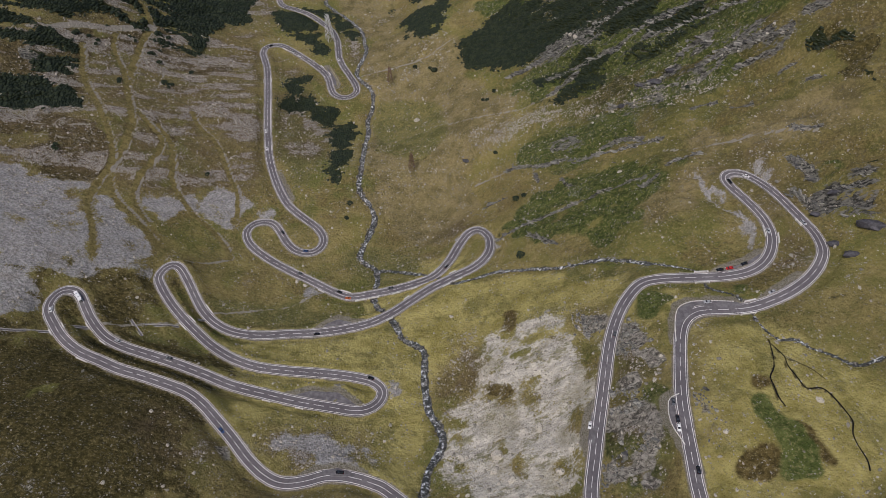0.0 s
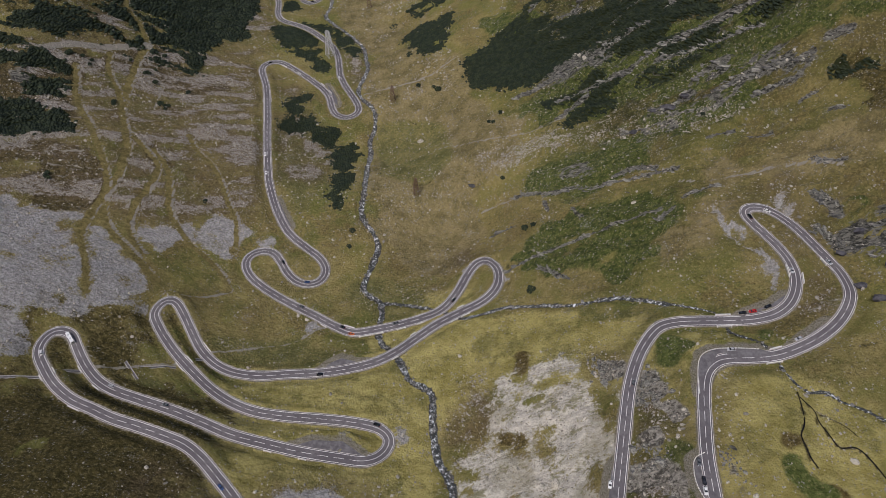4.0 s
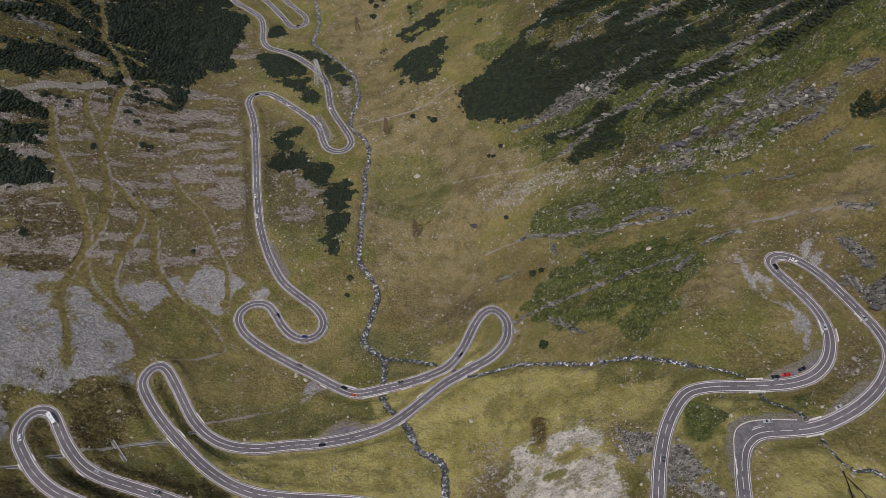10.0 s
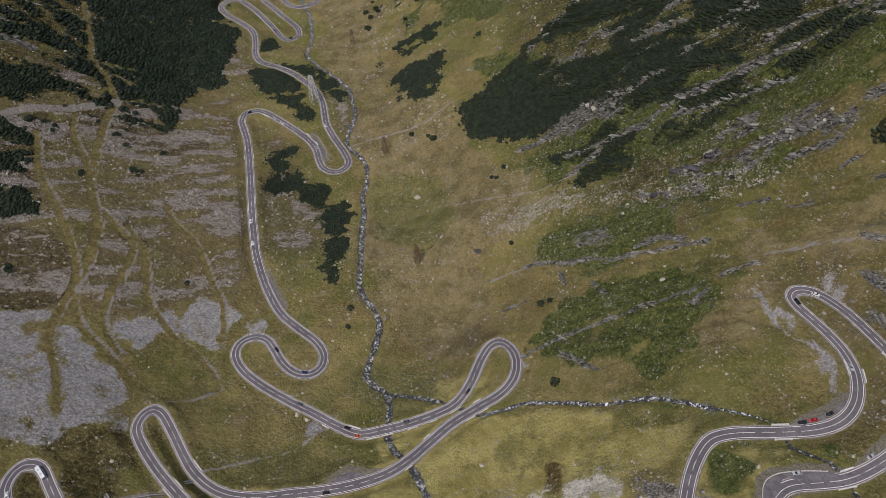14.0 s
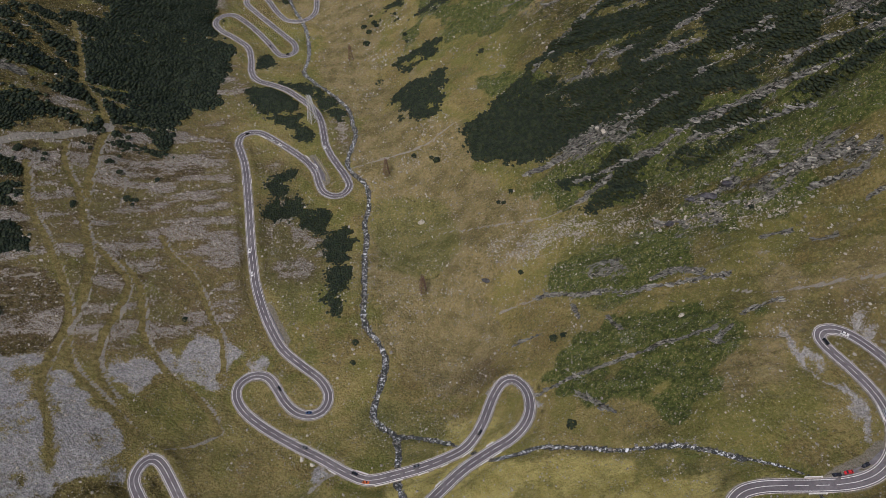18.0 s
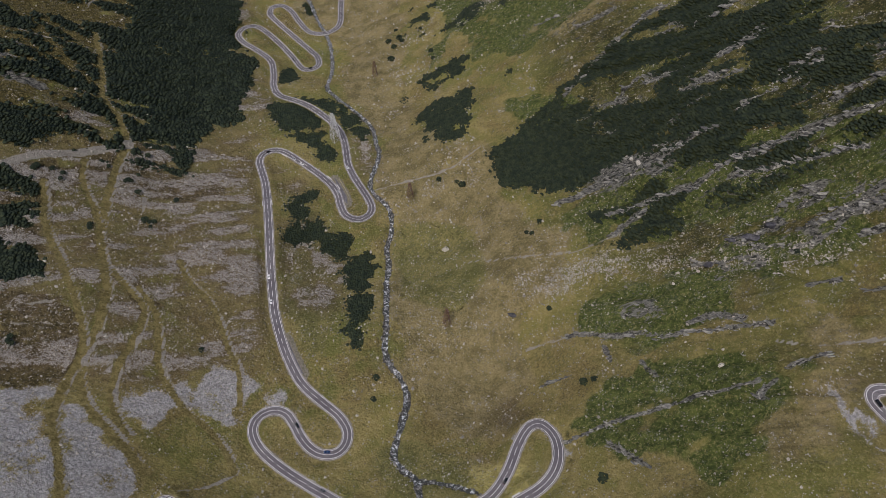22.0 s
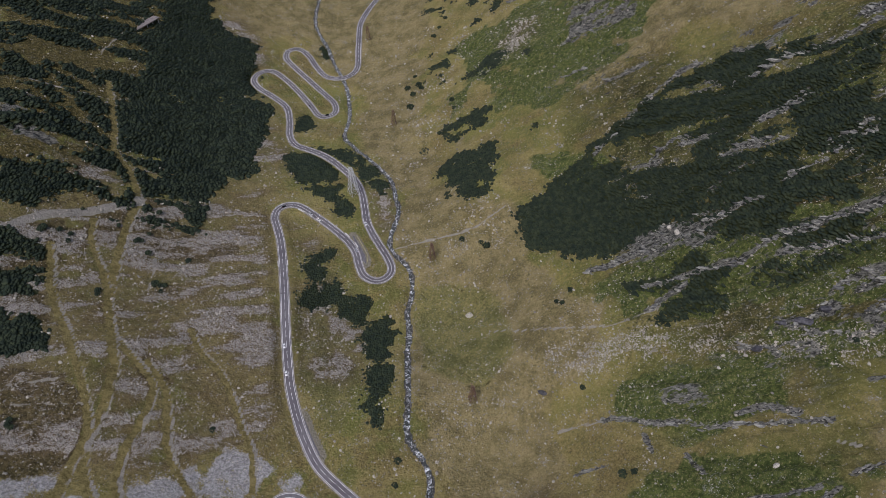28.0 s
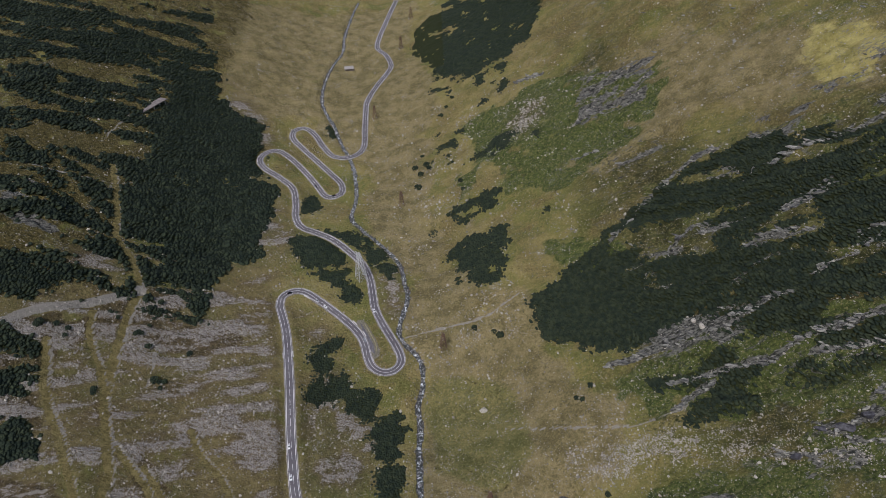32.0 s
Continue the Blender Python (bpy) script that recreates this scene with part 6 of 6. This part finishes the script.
rusty = None
for x, y in PYLONS:
    if rusty is None:
        rusty = pylon(x, y, 20.0, 5.2, M_RUST, "rust-brown steel lattice pylon standing in dry grass", 20)
    else:
        copy_thing(rusty, pose(x, y, float(ground_z(x, y)) - 0.4, 0, 0, 20))
pylon(-128.5, 697, 33.0, 8.5, M_GALVANISED, "tall pale grey steel lattice pylon among dwarf pines", 35)


# ---- walls and parapets by the road ----
def parapet(x, y, length):
    d, p, way = road_at(x, y)
    m = on_road(x, y, 3.95)
    top = tagged(new("parapet"), "pale concrete culvert parapet along the road edge", "parapet", "road parapets")
    top.matrix_basis = m
    bm = bmesh.new()
    box(bm, (0, 0, 0.05), (0.4, length, 1.3))
    part("wall", solid("wall", bm, M_CONCRETE, 0.05), top)
    bm = bmesh.new()
    box(bm, (0, 0, 0.76), (0.56, length + 0.16, 0.14))
    part("coping", solid("coping", bm, M_WHITEWASH, 0.03), top, "whitewashed coping")
    for s in (-1, 1):
        bm = bmesh.new()
        box(bm, (0, s * length / 2, 0.1), (0.62, 0.62, 1.6))
        part("end_post", solid("end_post", bm, M_WHITEWASH, 0.05), top)


M_WHITEWASH = plain("whitewashed_concrete", (0.62, 0.6, 0.56), 0.8, 0.15, 0.9)
for i, (x, y) in enumerate(PARAPETS):
    parapet(x, y, (7.5, 7.5, 6.0, 8.0, 4.0, 4.0, 4.5, 5.0)[i % 8])
for x, y in PARAPETS_FAR:
    parapet(x, y, 5.0)

# white guard stones round two lay-bys
bm = bmesh.new()
box(bm, (0, 0, 0.2), (0.36, 1.12, 0.7))
stone_mesh = solid("guard_stone", bm, M_WHITEWASH, 0.08)
first = None
for outline, gap in ((LAY_BYS[2][0:6], 1.35), (LAY_BYS[0][0:4], 1.35)):
    edge = spline(outline, gap)
    for p, q in zip(edge, edge[1:]):
        z = road_at(*p)[1][2]
        m = Matrix.Translation((p[0], p[1], z)) @ Matrix.Rotation(math.atan2(q[1] - p[1], q[0] - p[0]) - radians(90), 4, "Z")
        ob = new("guard_stone", stone_mesh)
        ob.matrix_basis = m
        tagged(ob, "short white concrete guard stone edging the lay-by", "guard stone", "guard stones")


# low yellowed barrier round the lay-by in the upper bend
M_BARRIER = plain("yellowed_barrier_paint", (0.42, 0.36, 0.16), 0.7, 0.25, 0.8)
barrier = tagged(new("crash_barrier"), "low yellowed steel barrier edging a lay-by in the bend", "barrier")
edge = spline(BARRIER, 2.0)
edge = np.c_[edge, [road_at(*p)[1][2] for p in edge]]
for p, q in zip(edge, edge[1:]):
    bm = bmesh.new()
    beam(bm, (p[0], p[1], p[2] + 0.65), (q[0], q[1], q[2] + 0.65), 0.32)
    part("rail", solid("rail", bm, M_BARRIER, 0.04), barrier)
    bm = bmesh.new()
    box(bm, (p[0], p[1], p[2] + 0.1), (0.16, 0.16, 1.2))
    part("post", solid("post", bm, M_STEEL), barrier)

# ---- hut, ruined shed and concrete deck far down the valley ----
M_ROOF = plain("pale_sheet_roof", (0.3, 0.275, 0.25), 0.6, 0.2, 0.6)
M_WALL = plain("rough_stone_wall", (0.2, 0.17, 0.15), 0.9, 0.35, 0.8)
M_DARKWOOD = plain("dark_timber", (0.06, 0.04, 0.03), 0.8, 0.3, 1.0)
hut = tagged(new("hut"), "small stone hut with a pale pitched roof in the meadow", "hut")
hut.matrix_basis = pose(-176, 1150, float(ground_z(-176, 1150)) - 0.5, 0, 0, 10)
for x, y, sx, sy in ((0, -3.6, 12, 0.5), (0, 3.6, 12, 0.5), (-5.8, 0, 0.5, 6.7), (5.8, 0, 0.5, 6.7)):
    bm = bmesh.new()
    box(bm, (x, y, 1.9), (sx, sy, 4.2))
    part("wall", solid("wall", bm, M_WALL, 0.06), hut)
for s in (-1, 1):
    bm = bmesh.new()
    box(bm, (0, 0, 0), (13.2, 5.0, 0.25), Matrix.Translation((0, s * 2.15, 5.0)) @ Matrix.Rotation(radians(-s * 28), 4, "X"))
    part("roof_side", solid("roof_side", bm, M_ROOF, 0.04), hut, "pale sheet-metal roof side")
for x in (-3, 0.5, 3.5):
    bm = bmesh.new()
    box(bm, (x, -3.88, 2.1), (1.0, 0.12, 1.3))
    part("window", solid("window", bm, M_DARKWOOD, 0.02), hut, "dark small window")
bm = bmesh.new()
box(bm, (-1.4, -3.88, 1.5), (1.1, 0.14, 2.1))
part("door", solid("door", bm, M_DARKWOOD, 0.02), hut, "dark plank door")

deck = tagged(new("concrete_platform"), "long grey concrete platform cut into the pine slope", "platform")
z_deck = float(ground_z(-371, 926))
deck.matrix_basis = pose(-371, 926, z_deck + 1.5, 0, 8, 66)
bm = bmesh.new()
box(bm, (0, 0, 0), (42, 9, 1.0))
part("slab", solid("slab", bm, M_WALL, 0.1), deck)
for x in (-18, -9, 0, 9, 18):
    bm = bmesh.new()
    box(bm, (x, -4.0, -3.0), (0.8, 0.8, 6.0))
    part("pillar", solid("pillar", bm, M_CONCRETE, 0.05), deck)
    bm = bmesh.new()
    box(bm, (x, 4.0, -3.0), (0.8, 0.8, 6.0))
    part("pillar", solid("pillar", bm, M_CONCRETE, 0.05), deck)


# ---- stone-lined drainage channels between the bends ----
for (xa, ya), (xb, yb) in zip(CHANNELS[::2], CHANNELS[1::2]):
    length = math.hypot(xb - xa, yb - ya)
    n = max(2, int(length / 4))
    line = np.stack([np.linspace(xa, xb, n), np.linspace(ya, yb, n)], 1)
    line = np.c_[line, ground_z(line[:, 0], line[:, 1])]
    channel = tagged(new("drainage_channel"), "weathered concrete drainage channel running between the road bends", "channel", "drainage channels")
    part("bed", mesh_from("bed", *ribbon(line, (-0.6, 0.6), (0.12, 0.12)), M_LAYBY), channel, "grey stony channel bed")
    for side in (-1, 1):
        v, f = ribbon(line, sorted((side * 0.6, side * 1.0)), (0.45, 0.45))
        w, h = ribbon(line, sorted((side * 0.6, side * 0.62)), (-0.6, 0.45) if side < 0 else (0.45, -0.6))
        part("wall", mesh_from("wall", v + w, f + [tuple(q + len(v) for q in face) for face in h], M_CONCRETE), channel)


# ---- single boulders and bushes ----
def rock_mesh(seed, level=2):
    v, f = ball(level)
    r = 1 + 0.5 * (np.array([noise.noise(Vector(q * 1.3) + Vector((seed * 7.1, 0, 0))) for q in v]))[:, None]
    v = v * r * np.array([1.0, 0.8, 0.65])
    return mesh_from("boulder", v.tolist(), f.tolist(), M_STONE)


ROCKS = [rock_mesh(s) for s in range(5)]
for i, (x, y) in enumerate(BOULDERS_BIG + ROCK_FAR):
    ob = new("boulder", ROCKS[i % 5])
    size = (3.4, 2.6, 2.9, 2.3, 2.2, 2.6, 1.6, 2.0, 1.8, 1.5, 1.4, 1.0, 2.0, 1.6, 1.2, 1.2, 3.0, 2.2, 2.6, 4.0, 3.6)[i % 21]
    ob.matrix_basis = pose(x, y, float(ground_z(x, y)) + 0.25 * size, 0, 0, 57 * i) @ Matrix.Diagonal((size, size, size, 1))
    tagged(ob, "large pale grey boulder resting on the slope", "boulder", "large boulders")


M_CRAG = plain("dark_wet_rock", (0.05, 0.047, 0.052), 0.6, 0.55, 0.5, 0.4)
for i, (x, y) in enumerate(CRAGS):
    size = (5.5, 3.2, 3.6, 2.6, 2.6, 2.8, 4.5, 3.0, 3.0, 2.4, 2.6)[i % 11]
    me = rock_mesh(20 + i)
    me.materials.clear()
    me.materials.append(M_CRAG)
    ob = new("crag", me)
    ob.matrix_basis = pose(x, y, float(ground_z(x, y)) + 0.1 * size, 14, 0, -18 + 9 * (i % 3)) @ Matrix.Diagonal((1.5 * size, 0.8 * size, 0.9 * size, 1))
    tagged(ob, "dark wet rock face jutting out of the grassy slope", "rock", "dark crags")


def bush_mesh(seed):
    """A low pine bush: many short leafy tufts round a few stems."""
    r = np.random.default_rng(seed)
    n = 46
    a, d = r.uniform(0, 6.283, n), np.sqrt(r.uniform(0, 1, n))
    verts, faces = [], []
    for k in range(n):
        c = np.array([math.cos(a[k]) * d[k], math.sin(a[k]) * d[k], 0.62 * (1 - d[k] ** 2) ** 0.5 * r.uniform(0.6, 1.1) + 0.12])
        s = r.uniform(0.2, 0.34)
        v = ICO_V * s * r.uniform(0.6, 1.4, (12, 1)) + c
        faces += (ICO_F + len(verts)).tolist()
        verts += v.tolist()
    return mesh_from("crown", verts, faces, M_PINE)


CROWNS = [bush_mesh(s) for s in range(3)]
bm = bmesh.new()
for k in range(5):
    beam(bm, (0, 0, -0.25), (0.5 * math.cos(k * 1.26), 0.5 * math.sin(k * 1.26), 0.3), 0.07)
STEM = solid("stem", bm, M_DARKWOOD)
kinds = []
for crown in CROWNS:
    kinds.append(None)
for i, (x, y) in enumerate(BUSHES):
    size = (2.6, 2.2, 1.8, 1.9, 2.0, 2.4, 2.0, 3.0)[i % 8] * (1.3 if y > 700 else 1.0)
    m = pose(x, y, float(ground_z(x, y)), 0, 0, 41 * i) @ Matrix.Diagonal((size, size, size, 1))
    bush = tagged(new("pine_bush"), "lone dark green dwarf pine bush on the grass", "bush", "single pine bushes")
    bush.matrix_basis = m
    part("crown", CROWNS[i % 3], bush)
    part("stem", STEM, bush)
